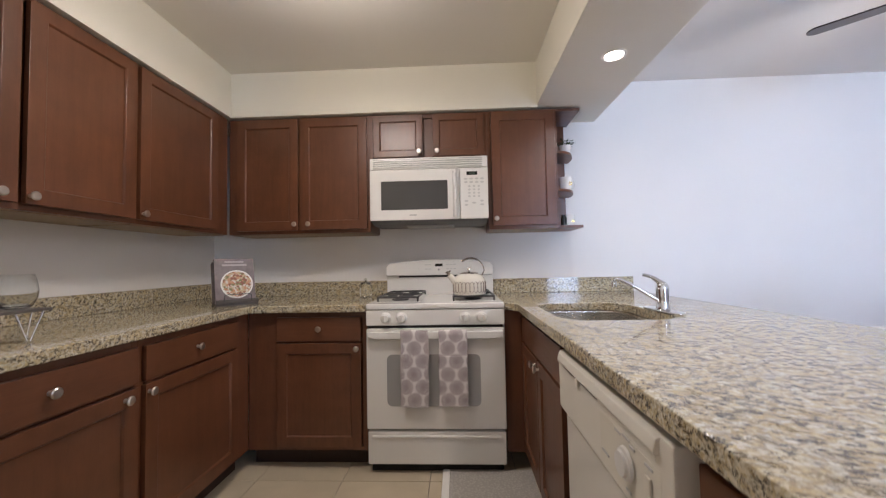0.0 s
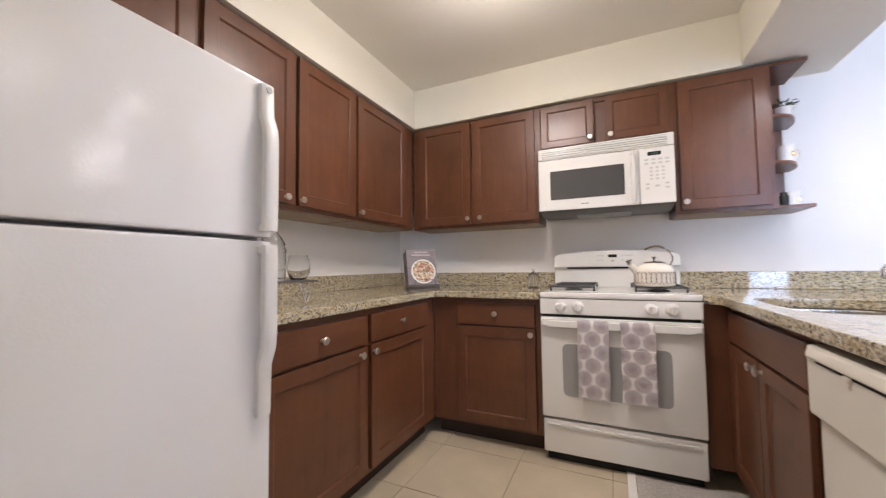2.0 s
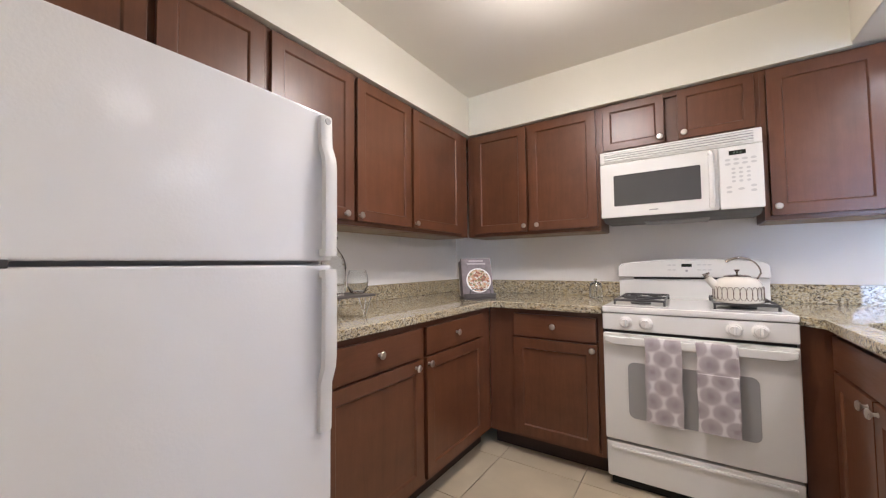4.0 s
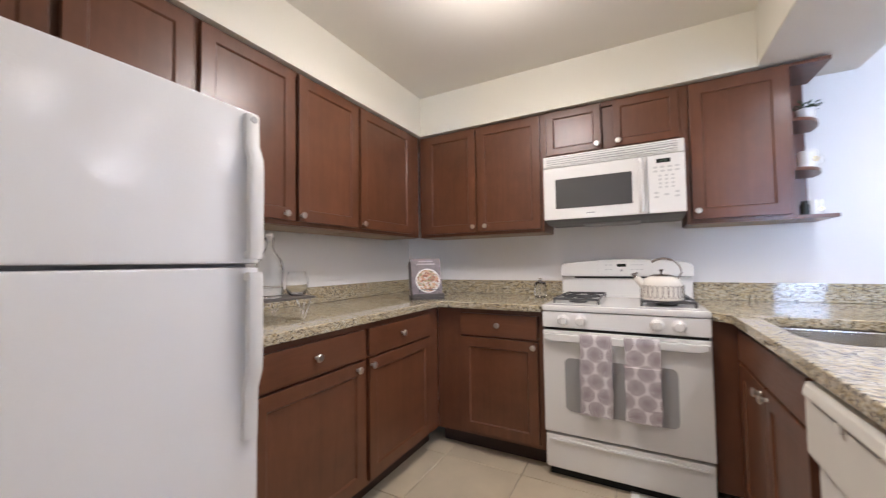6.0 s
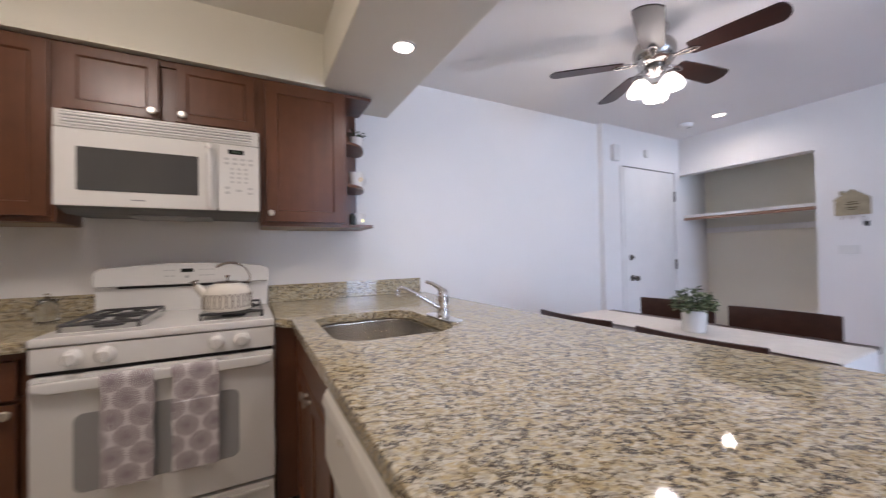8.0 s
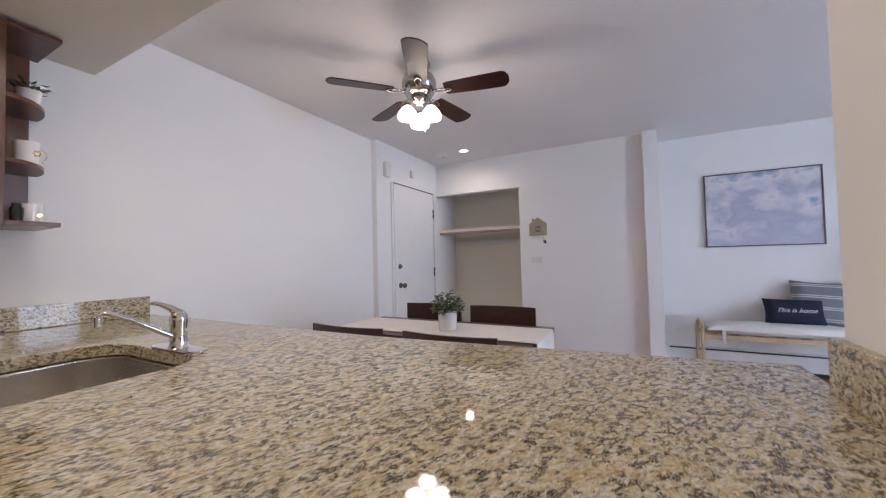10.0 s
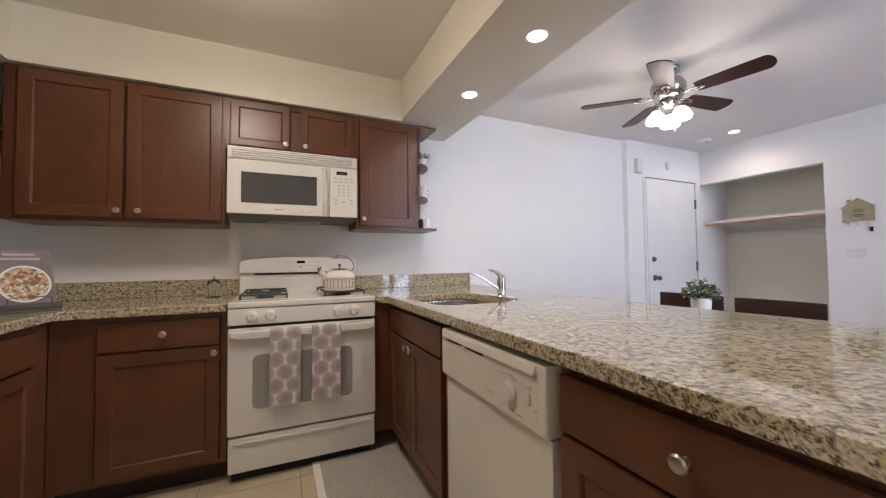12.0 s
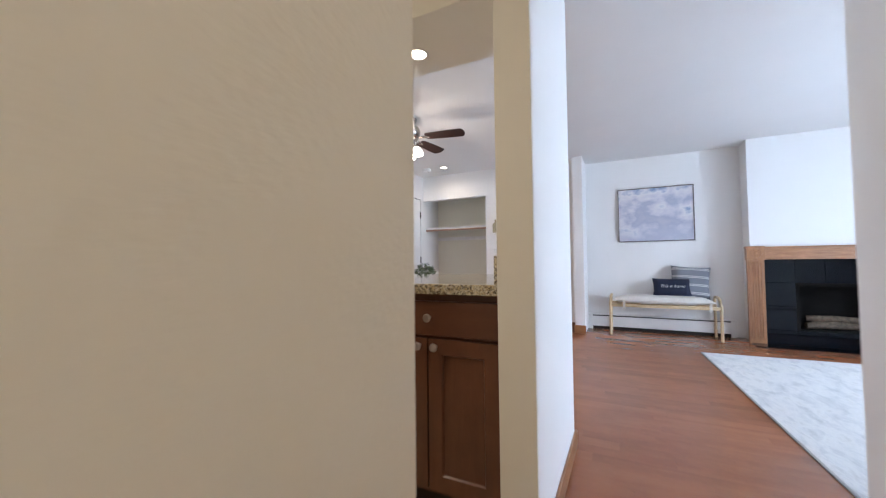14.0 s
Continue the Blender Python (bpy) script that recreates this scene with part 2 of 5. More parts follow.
CABH = wood("cabinet_wood_flat_grain", (0.099, 0.0362, 0.0160), (0.150, 0.0575, 0.0270), 'x', 0.32, 1.0, 0.07, 0.10, 0.85, fine_grain=0.25, relief=0.04, blotch=0.9)
KEYGREY = plain("pale_key_print", (0.54, 0.535, 0.52), 0.5)
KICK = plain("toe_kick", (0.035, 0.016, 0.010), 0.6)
MAPLE = plain("pale_cabinet_underside", (0.30, 0.225, 0.14), 0.5, vary=0.1)
GRANITE = granite()
WHITE = plain("white_enamel", (0.78, 0.77, 0.74), 0.18, vary=0.015, coat=0.3)
FRIDGE = plain("white_pebbled_steel", (0.78, 0.775, 0.77), 0.10, vary=0.006, scale=2.0, bump=0.17, bscale=140, coat=0.0)
IVORY = plain("ivory_plastic", (0.72, 0.69, 0.60), 0.35, vary=0.03)
OFFWHITE = plain("white_plastic", (0.74, 0.73, 0.70), 0.32, vary=0.02)
CREAMPLASTIC = plain("aged_cream_plastic", (0.74, 0.71, 0.63), 0.30, vary=0.02)
CREAMSTEEL = plain("cream_enamelled_steel", (0.76, 0.735, 0.665), 0.16, vary=0.015, coat=0.3)
MWUNDER = plain("dark_grey_painted_underside", (0.13, 0.13, 0.13), 0.5)
GREYPLASTIC = plain("grey_plastic", (0.36, 0.36, 0.36), 0.5)
DARK = plain("black_gap", (0.012, 0.012, 0.012), 0.7)
OVENGLASS = plain("oven_window_glass", (0.33, 0.33, 0.33), 0.08, vary=0.03, coat=0.5)
MWGLASS = plain("microwave_window_glass", (0.07, 0.07, 0.07), 0.10, vary=0.03, coat=0.5)
DISPLAY = plain("dark_display", (0.015, 0.018, 0.015), 0.15)
DIGIT = plain("display_digits", (0.05, 0.09, 0.06), 0.4)
INK = plain("grey_printing", (0.30, 0.30, 0.30), 0.6)
IRON = plain("cast_iron", (0.05, 0.05, 0.052), 0.5, bump=0.2)
PEWTER = plain("dark_polished_metal", (0.42, 0.40, 0.38), 0.22, 1.0)
NICKEL = plain("brushed_nickel", (0.62, 0.58, 0.53), 0.28, 1.0)
CHROME = plain("chrome", (0.80, 0.80, 0.80), 0.05, 1.0, vary=0.01)
STEEL = plain("brushed_steel", (0.72, 0.69, 0.64), 0.24, 1.0, vary=0.05, scale=3)
TOWEL = towel_cloth()
TILE = plain("floor_tile", (0.52, 0.445, 0.32), 0.34, vary=0.12, scale=3.0, bump=0.05, bscale=60, piece=0.08)
GROUT = plain("tile_grout", (0.27, 0.235, 0.19), 0.9)
PLANK = wood("cherry_floor_plank", (0.290, 0.100, 0.045), (0.350, 0.132, 0.060), 'y', 0.24, 0.35, 0.10, 0.15, fine_grain=0.06, relief=0.004, gloss_vary=0.02)
SUBFLOOR = plain("dark_subfloor", (0.13, 0.055, 0.03), 0.7)
DARKTRIM = wood("dark_red_baseboard", (0.10, 0.036, 0.02), (0.17, 0.062, 0.034), 'y', 0.4)
OAKTRIM = wood("oak_baseboard", (0.26, 0.10, 0.035), (0.42, 0.19, 0.08), 'x', 0.4)
OAK = wood("oak_mantel", (0.27, 0.115, 0.048), (0.46, 0.22, 0.10), 'y', 0.4, 1.6, 0.15, 0.1, 1.6)
OAKV = wood("oak_mantel_upright", (0.27, 0.115, 0.048), (0.46, 0.22, 0.10), 'z', 0.4, 1.6, 0.15, 0.1, 1.6)
BIRCH = wood("birch_wood", (0.50, 0.36, 0.20), (0.66, 0.50, 0.31), 'z', 0.5, 1.0, 0.0, 0.05)
ESPRESSO = wood("espresso_wood", (0.030, 0.013, 0.009), (0.065, 0.027, 0.017), 'y', 0.32)
BLADE = wood("fan_blade_wood", (0.014, 0.005, 0.004), (0.030, 0.010, 0.007), 'x', 0.36, 1.0, 0.05)
BLACKTILE = plain("polished_black_tile", (0.003, 0.004, 0.006), 0.05, vary=0.1, piece=0.2, spec=0.2)
SOOT = plain("firebox_soot", (0.009, 0.008, 0.007), 0.85, vary=0.3, spec=0.1)
BARK = plain("log_bark", (0.12, 0.085, 0.058), 0.9, vary=0.45, scale=30, bump=0.6)
LINEN = plain("cream_linen", (0.72, 0.68, 0.63), 0.95, vary=0.04, scale=20, bump=0.4, bscale=400)
NAVY = plain("navy_velvet", (0.012, 0.018, 0.045), 0.85, vary=0.15, scale=14, bump=0.3, bscale=300)
STRIPE = stripe_cloth()
SKYPAINT = cloud_picture()
FRAMEWOOD = plain("dark_picture_frame", (0.13, 0.10, 0.085), 0.45)
RUG = rug_cloth()
RUGEDGE = plain("rug_binding", (0.40, 0.39, 0.38), 0.9)
MATC = mat_cloth()
MATEDGE = plain("mat_white_band", (0.74, 0.72, 0.68), 0.9, bump=0.3)
CERAMIC = plain("white_ceramic", (0.80, 0.78, 0.75), 0.15, coat=0.3)
KETTLEW = plain("cream_enamel", (0.76, 0.72, 0.64), 0.12, coat=0.4, vary=0.02)
COPPERY = plain("warm_steel_trim", (0.42, 0.37, 0.33), 0.25, 1.0)
BROWNINK = plain("brown_glaze", (0.16, 0.12, 0.09), 0.3)
GOLD = plain("gold_transfer", (0.75, 0.52, 0.20), 0.25, 1.0)
LEAF = plain("leaf_green", (0.05, 0.085, 0.032), 0.55, vary=0.45, scale=35, piece=0.3)
LEAFPALE = plain("pale_leaf_green", (0.22, 0.27, 0.15), 0.6, vary=0.3, scale=30)
SOIL = plain("potting_soil", (0.04, 0.028, 0.02), 0.95)
SIGNWOOD = plain("straw_coloured_sign", (0.36, 0.305, 0.20), 0.75, vary=0.15, scale=20)
SIGNINK = plain("sign_lettering", (0.14, 0.11, 0.06), 0.8)
HARDWARE = plain("dark_nickel_hardware", (0.16, 0.145, 0.13), 0.35, 1.0)
WHITEINK = plain("white_stitching", (0.78, 0.77, 0.75), 0.7)
COVER = plain("mauve_book_cover", (0.18, 0.145, 0.152), 0.4, vary=0.25, scale=25)
COVERTEXT = plain("cover_lettering", (0.42, 0.36, 0.36), 0.5)
PAPER = plain("paper_pages", (0.70, 0.66, 0.58), 0.8, vary=0.08, scale=80)
STANDWOOD = plain("grey_painted_wood", (0.10, 0.088, 0.082), 0.5)
CLEAR = glass("clear_glass", (0.95, 0.96, 0.955))
PANE = glass("window_pane", (1, 1, 1))
BULB = glow("lit_lens", (1.0, 0.90, 0.76), 16.0)
SHADE = glow("lit_frosted_shade", (1.0, 0.90, 0.76), 5.0)
DOME = glow("lit_ceiling_dome", (1.0, 0.84, 0.62), 5.0)
OUTSIDE = glow("bright_overcast_distance", (0.68, 0.82, 1.0), 3.0)


# ---- mesh helpers ----
def B():
    return bmesh.new()


def box(bm, x0, y0, z0, x1, y1, z1, bev=0.0, seg=2):
    m = Matrix.Translation(((x0 + x1) / 2, (y0 + y1) / 2, (z0 + z1) / 2)) @ Matrix.Diagonal((abs(x1 - x0), abs(y1 - y0), abs(z1 - z0), 1))
    r = bmesh.ops.create_cube(bm, size=1.0, matrix=m)
    if bev:
        es = list({e for v in r["verts"] for e in v.link_edges})
        bmesh.ops.bevel(bm, geom=es, offset=min(bev, 0.45 * min(abs(x1 - x0), abs(y1 - y0), abs(z1 - z0))), segments=seg, profile=0.5, affect='EDGES')
    return bm


def cyl(bm, c, r, h, axis='z', r2=None, seg=24):
    """A cylinder or cone that starts at c and goes h along the axis."""
    rot = {'z': Matrix(), 'x': Matrix.Rotation(radians(90), 4, 'Y'), 'y': Matrix.Rotation(radians(-90), 4, 'X')}[axis]
    m = Matrix.Translation(c) @ rot @ Matrix.Translation((0, 0, h / 2))
    bmesh.ops.create_cone(bm, cap_ends=True, segments=seg, radius1=r, radius2=r if r2 is None else r2, depth=h, matrix=m)
    return bm


def lathe(bm, c, profile, seg=28, axis='z'):
    """Turns (radius, height) pairs about an axis through c."""
    rot = {'z': Matrix(), 'x': Matrix.Rotation(radians(90), 4, 'Y'), 'y': Matrix.Rotation(radians(-90), 4, 'X'), '-y': Matrix.Rotation(radians(90), 4, 'X'), '-x': Matrix.Rotation(radians(-90), 4, 'Y')}[axis]
    m = Matrix.Translation(c) @ rot
    rings = []
    for r, z in profile:
        if r < 1e-5:
            rings.append([bm.verts.new(m @ Vector((0, 0, z)))])
        else:
            rings.append([bm.verts.new(m @ Vector((r * math.cos(2 * math.pi * i / seg), r * math.sin(2 * math.pi * i / seg), z))) for i in range(seg)])
    for a, b in zip(rings, rings[1:]):
        for i in range(seg):
            j = (i + 1) % seg
            if len(a) == 1 and len(b) > 1:
                bm.faces.new((a[0], b[i], b[j]))
            elif len(b) == 1 and len(a) > 1:
                bm.faces.new((a[i], b[0], a[j]))
            elif len(a) > 1:
                bm.faces.new((a[i], b[i], b[j], a[j]))
    bmesh.ops.recalc_face_normals(bm, faces=bm.faces[:])
    return bm


def tube(bm, pts, r, seg=14, close=False):
    pts = [Vector(p) for p in pts]
    rings = []
    n = len(pts)
    up = Vector((0.13, 0.31, 0.94))
    for i, p in enumerate(pts):
        d = (pts[(i + 1) % n] - pts[i - 1]) if close else (pts[min(i + 1, n - 1)] - pts[max(i - 1, 0)])
        d.normalize()
        a = d.cross(up)
        if a.length < 0.05:
            a = d.cross(Vector((1, 0, 0)))
        a.normalize()
        b = d.cross(a)
        rad = r[i] if isinstance(r, (list, tuple)) else r
        rings.append([bm.verts.new(p + rad * (math.cos(2 * math.pi * k / seg) * a + math.sin(2 * math.pi * k / seg) * b)) for k in range(seg)])
    pairs = list(zip(rings, rings[1:])) + ([(rings[-1], rings[0])] if close else [])
    for a, b in pairs:
        for k in range(seg):
            j = (k + 1) % seg
            bm.faces.new((a[k], b[k], b[j], a[j]))
    if not close:
        bm.faces.new(rings[0][::-1])
        bm.faces.new(rings[-1])
    bmesh.ops.recalc_face_normals(bm, faces=bm.faces[:])
    return bm


def prism(bm, poly, lo, hi, axis='z', bev=0.0):
    """A flat outline pushed from lo to hi along an axis. axis z: (x, y); y: (x, z); x: (y, z)."""
    def put(a, b, h):
        return {'z': (a, b, h), 'y': (a, h, b), 'x': (h, a, b)}[axis]
    f = bm.faces.new([bm.verts.new(put(a, b, lo)) for a, b in poly])
    r = bmesh.ops.extrude_face_region(bm, geom=[f])
    vs = [v for v in r["geom"] if isinstance(v, bmesh.types.BMVert)]
    bmesh.ops.translate(bm, verts=vs, vec=put(0, 0, hi - lo))
    bmesh.ops.recalc_face_normals(bm, faces=bm.faces[:])
    if bev:
        es = [e for e in bm.edges if len(e.link_faces) == 2 and e.calc_face_angle(0) > 0.6]
        bmesh.ops.bevel(bm, geom=es, offset=bev, segments=2, profile=0.5, affect='EDGES')
    return bm


def arc(cx, cy, r, a0, a1, n=8, ry=None):
    ry = r if ry is None else ry
    return [(cx + r * math.cos(radians(a0 + (a1 - a0) * i / n)), cy + ry * math.sin(radians(a0 + (a1 - a0) * i / n))) for i in range(n + 1)]


def rounded(x0, y0, x1, y1, r, n=6):
    return arc(x1 - r, y1 - r, r, 0, 90, n) + arc(x0 + r, y1 - r, r, 90, 180, n) + arc(x0 + r, y0 + r, r, 180, 270, n) + arc(x1 - r, y0 + r, r, 270, 360, n)


def mesh_of(name, bm, material, smooth=40):
    me = bpy.data.meshes.new(name)
    bm.to_mesh(me)
    bm.free()
    me.materials.append(material)
    if smooth:
        me.shade_smooth()
        me.set_sharp_from_angle(angle=radians(smooth))
    return me


def weigh(ob, smooth):
    """Keeps flat faces flat beside their rounded edges."""
    if smooth:
        w = ob.modifiers.new("weighted_normal", 'WEIGHTED_NORMAL')
        w.weight, w.keep_sharp = 100, True


def part(name, bm, material, parent, label="", smooth=40, kind=""):
    ob = new(name, mesh_of(name, bm, material, smooth))
    weigh(ob, smooth)
    ob.parent = parent
    return tagged(ob, label, kind=kind)


def thing(name, m, label, category, group=""):
    ob = new(name)
    ob.empty_display_size = 0.05
    ob.matrix_world = m
    return tagged(ob, label, category, group)


def single(name, bm, material, label, category, group="", m=None, smooth=40):
    ob = new(name, mesh_of(name, bm, material, smooth))
    weigh(ob, smooth)
    if m is not None:
        ob.matrix_world = m
    return tagged(ob, label, category, group)


def structure(name, bm, material, label="", smooth=0):
    return tagged(new(name, mesh_of(name, bm, material, smooth)), label, "", "", "structure")


def pillow_mesh(w, h, d, n=12):
    """A stuffed square: pinched at its edges, thick in its middle, standing in the x z plane."""
    bm = B()
    grid = {}
    for s in (-1, 1):
        for i in range(n + 1):
            for j in range(n + 1):
                u, v = 2 * i / n - 1, 2 * j / n - 1
                if s == 1 and (abs(u) == 1 or abs(v) == 1):
                    grid[s, i, j] = grid[-1, i, j]
                    continue
                e = max(0.0, (1 - u ** 4) * (1 - v ** 4)) ** 0.5
                pinch = 1 - 0.07 * (1 - abs(u) ** 2) * abs(v) ** 3 - 0.07 * (1 - abs(v) ** 2) * abs(u) ** 3
                grid[s, i, j] = bm.verts.new((u * w / 2 * pinch, s * d / 2 * e, h / 2 + v * h / 2 * pinch))
    for s in (-1, 1):
        for i in range(n):
            for j in range(n):
                bm.faces.new((grid[s, i, j], grid[s, i + 1, j], grid[s, i + 1, j + 1], grid[s, i, j + 1]))
    bmesh.ops.recalc_face_normals(bm, faces=bm.faces[:])
    return bm


# ---- large structure ----
YB, XL, ZC = 2.63, -1.90, 2.44
XE, XP = 4.42, 4.85
structure("wall_north", prism(B(), [(XL - 0.1, YB), (XE + 0.8, YB), (XE + 0.8, YB + 0.12), (XL - 0.1, YB + 0.12)], 0, ZC + 0.1), WALL, "smooth white painted wall behind the stove and dining area")
structure("wall_entry", box(B(), 3.135, YB - 0.06, 0, 3.41, YB, ZC), WALL, "white wall beside the entry door")
structure("wall_entry_above", box(B(), 3.41, YB - 0.06, 2.045, 4.30, YB, ZC), WALL, "white wall above the entry door")
structure("wall_entry_side", box(B(), 4.30, YB - 0.06, 0, XE, YB, ZC), WALL, "narrow white wall between door and closet")
structure("wall_west", box(B(), XL - 0.12, -0.1, 0, XL, YB + 0.12, ZC + 0.1), WALL, "white painted kitchen wall behind the counter")
structure("wall_hall_kitchen", box(B(), XL - 1.6, -0.274, 0, -0.626, -0.098, ZC, 0.004), CREAM, "cream painted wall between hallway and refrigerator")
# Same wall as the stub; its cream colour stands for warm kitchen light.
structure("wall_stub_end", box(B(), 0.215, -0.218, 0, 0.229, -0.092, ZC, 0.003), CREAM, "end of the wall at the peninsula, tinted cream for warm kitchen light")
structure("wall_stub", box(B(), 0.2292, -0.218, 0, 1.12, -0.092, ZC, 0.004), WALL, "white painted wall beside the peninsula")
structure("wall_hall_south", box(B(), XL - 1.6, -1.24, 0, 0.60, -1.12, ZC, 0.004), WALL, "white hallway wall")
structure("wall_hall_end", box(B(), XL - 1.72, -1.24, 0, XL - 1.6, -0.098, ZC), WALL, "white wall at the hallway's end")
structure("wall_living_west", box(B(), 0.48, WY, 0, 0.60, -1.24, ZC), WALL, "white living room wall")
bm = B()
box(bm, XE, 1.45, 2.03, XE + 0.12, YB, ZC)
box(bm, XE, 0.02, 0, XE + 0.12, 1.45, ZC)
structure("wall_east_closet", bm, WALL, "white wall with an open closet")
structure("wall_pilaster", box(B(), XE - 0.07, 0.015, 0, XP, 0.145, ZC, 0.003), WALL, "white painted corner pilaster")
structure("closet_back_wall", box(B(), XE + 0.66, 1.33, 0, XE + 0.78, YB, ZC), CREAM, "cream closet back wall")
structure("closet_side_wall", box(B(), XE + 0.12, 1.33, 0, XE + 0.66, 1.45, ZC), CREAM, "cream closet side wall")
structure("wall_east_living", box(B(), XP, WY - 0.12, 0, XP + 0.12, 0.145, ZC + 0.1), WALL, "white living room wall behind the bench")
bm = B()
box(bm, 4.56, -3.50, 0.69, XP, -1.83, ZC)
box(bm, 4.56, -3.50, 0, XP, -2.955, 0.69)
box(bm, 4.56, -2.245, 0, XP, -1.83, 0.69)
box(bm, 4.56, -2.955, 0, XP, -2.245, 0.17)
structure("chimney_breast", bm, WALL, "white chimney breast above the fireplace")
bm = B()
xs = [0.48] + [x for w in WINDOWS for x in w] + [XP]
for a, b in zip(xs[0::2], xs[1::2]):
    box(bm, a, WY - 0.12, 0, b, WY, ZC)
for a, b in WINDOWS:
    box(bm, a, WY - 0.12, 0, b, WY, WZ0)
    box(bm, a, WY - 0.12, WZ1, b, WY, ZC)
structure("wall_south", bm, WALL, "white wall with two tall windows")
structure("ceiling", box(B(), XL - 1.72, WY - 0.12, ZC, XE + 0.8, YB + 0.12, ZC + 0.1), CEIL, "flat white ceiling")
# Cream colour on the beam stands in for warm light bounced up from the counter.
structure("ceiling_beam", box(B(), 0.475, -0.092, 2.15, 0.955, YB, ZC, 0.004), KCEIL, "dropped beam with recessed lights, tinted cream for warm bounced light")
bm = prism(B(), [(XL, -0.098), (-1.562, -0.098), (-1.562, 2.298), (0.475, 2.298), (0.475, YB), (XL, YB)], 2.138, ZC)
structure("soffit", bm, CREAM, "cream painted soffit above the wall cabinets")
structure("ceiling_kitchen", box(B(), -1.562, -0.098, ZC - 0.004, 0.470, 2.298, ZC), KCEIL, "cream painted kitchen ceiling")
structure("beam_face", box(B(), 0.4715, -0.09, 2.1505, 0.4748, 2.298, ZC - 0.004), CREAM, "cream painted side of the dropped beam")
structure("floor_kitchen", box(B(), XL, -0.22, -0.10, 0.95, YB, -0.006), GROUT, "grout bed of the kitchen floor")
structure("floor_wood_base", prism(B(), [(XL - 1.7, -1.24), (0.48, -1.24), (0.48, WY), (XP, WY), (XP, 0.1), (XE + 0.66, 0.1), (XE + 0.66, YB), (0.95, YB), (0.95, -0.22), (XL - 1.7, -0.22)], -0.10, -0.012), SUBFLOOR, "floor under the hardwood boards")
for i, (x0, x1) in enumerate(WINDOWS):
    w = structure(f"window_{i + 1}", box(B(), x0, WY - 0.11, WZ0 - 0.03, x1, WY + 0.03, WZ0, 0.004), TRIMW, "tall white window letting in daylight")
    fr = B()
    for a, b in ((x0, x0 + 0.05), (x1 - 0.05, x1)):
        box(fr, a, WY - 0.09, WZ0, b, WY - 0.04, WZ1)
    for a in (WZ0, WZ1 - 0.05):
        box(fr, x0, WY - 0.088, a, x1, WY - 0.042, a + 0.05)
    part("window_frame", fr, TRIMW, w)
    p = part("pane", box(B(), x0 + 0.05, WY - 0.068, WZ0 + 0.05, x1 - 0.05, WY - 0.064, WZ1 - 0.05), PANE, w)
    p.visible_shadow = False
structure("backdrop", box(B(), -3, WY - 3.1, -3, 9, WY - 3, 6), OUTSIDE, "bright daylight distance outside the windows")

# baseboards
bm = box(B(), XE - 0.014, 0.145, 0.0, XE, 1.45, 0.133, 0.004)
structure("baseboard_closet_wall", bm, DARKTRIM, "reddish oak baseboard")
structure("baseboard_pilaster", box(B(), XE - 0.086, 0.005, 0, XE - 0.07, 0.155, 0.11, 0.003), OAKTRIM, "reddish oak baseboard")
structure("baseboard_stub", box(B(), 0.215, -0.232, 0, 1.134, -0.218, 0.085, 0.004), OAKTRIM, "reddish oak baseboard")
structure("baseboard_north", box(B(), 1.0, YB - 0.014, 0, 3.11, YB, 0.085, 0.004), OAKTRIM, "reddish oak baseboard")


# ---- kitchen cabinets ----
def knob(parent, x, y, z):
    """A mushroom knob that stands out towards -y."""
    bm = lathe(B(), (x, y, z), [(0.0, 0.0), (0.008, 0.0), (0.006, 0.004), (0.0055, 0.012), (0.012, 0.017), (0.0165, 0.020), (0.0165, 0.023), (0.013, 0.027), (0.0, 0.0285)], 20, '-y')
    return part("knob", bm, NICKEL, parent, "brushed nickel knob")


def shaker(name, parent, x0, x1, z0, z1, kx=None, kz=None, rail=0.057):
    """A framed door with a sunk panel; its back lies on y = 0 and its face looks to -y."""
    bm = B()
    t = 0.020
    o = [(x0, z0), (x1, z0), (x1, z1), (x0, z1)]
    q = [(x0 + rail, z0 + rail), (x1 - rail, z0 + rail), (x1 - rail, z1 - rail), (x0 + rail, z1 - rail)]
    s = 0.006
    q2 = [(x0 + rail + s, z0 + rail + s), (x1 - rail - s, z0 + rail + s), (x1 - rail - s, z1 - rail - s), (x0 + rail + s, z1 - rail - s)]
    loops = [[bm.verts.new((x, y, z)) for x, z in lp] for lp, y in ((o, 0), (o, -t), (q, -t), (q2, -t + 0.008), (q2, 0))]
    for a, b in zip(loops, loops[1:] + loops[:1]):
        for k in range(4):
            bm.faces.new((a[k], a[(k + 1) % 4], b[(k + 1) % 4], b[k]))
    bmesh.ops.recalc_face_normals(bm, faces=bm.faces[:])
    bmesh.ops.bevel(bm, geom=[e for e in bm.edges if e.calc_face_angle(0) > 0.5], offset=0.0022, segments=2, profile=0.5, affect='EDGES')
    door = part(name, bm, CAB, parent)
    part("panel", box(B(), x0 + rail - 0.004, -t + 0.009, z0 + rail - 0.004, x1 - rail + 0.004, -0.003, z1 - rail + 0.004, 0.002), CAB, door)
    if kx is not None:
        knob(door, kx, -t, kz)
    return door


def slab(parent, x0, x1, z0, z1, kx=None, kz=None, name="drawer"):
    d = part(name, box(B(), x0, -0.020, z0, x1, 0, z1, 0.004), CABH, parent)
    if kx is not None:
        knob(d, kx, -0.020, kz)
    return d


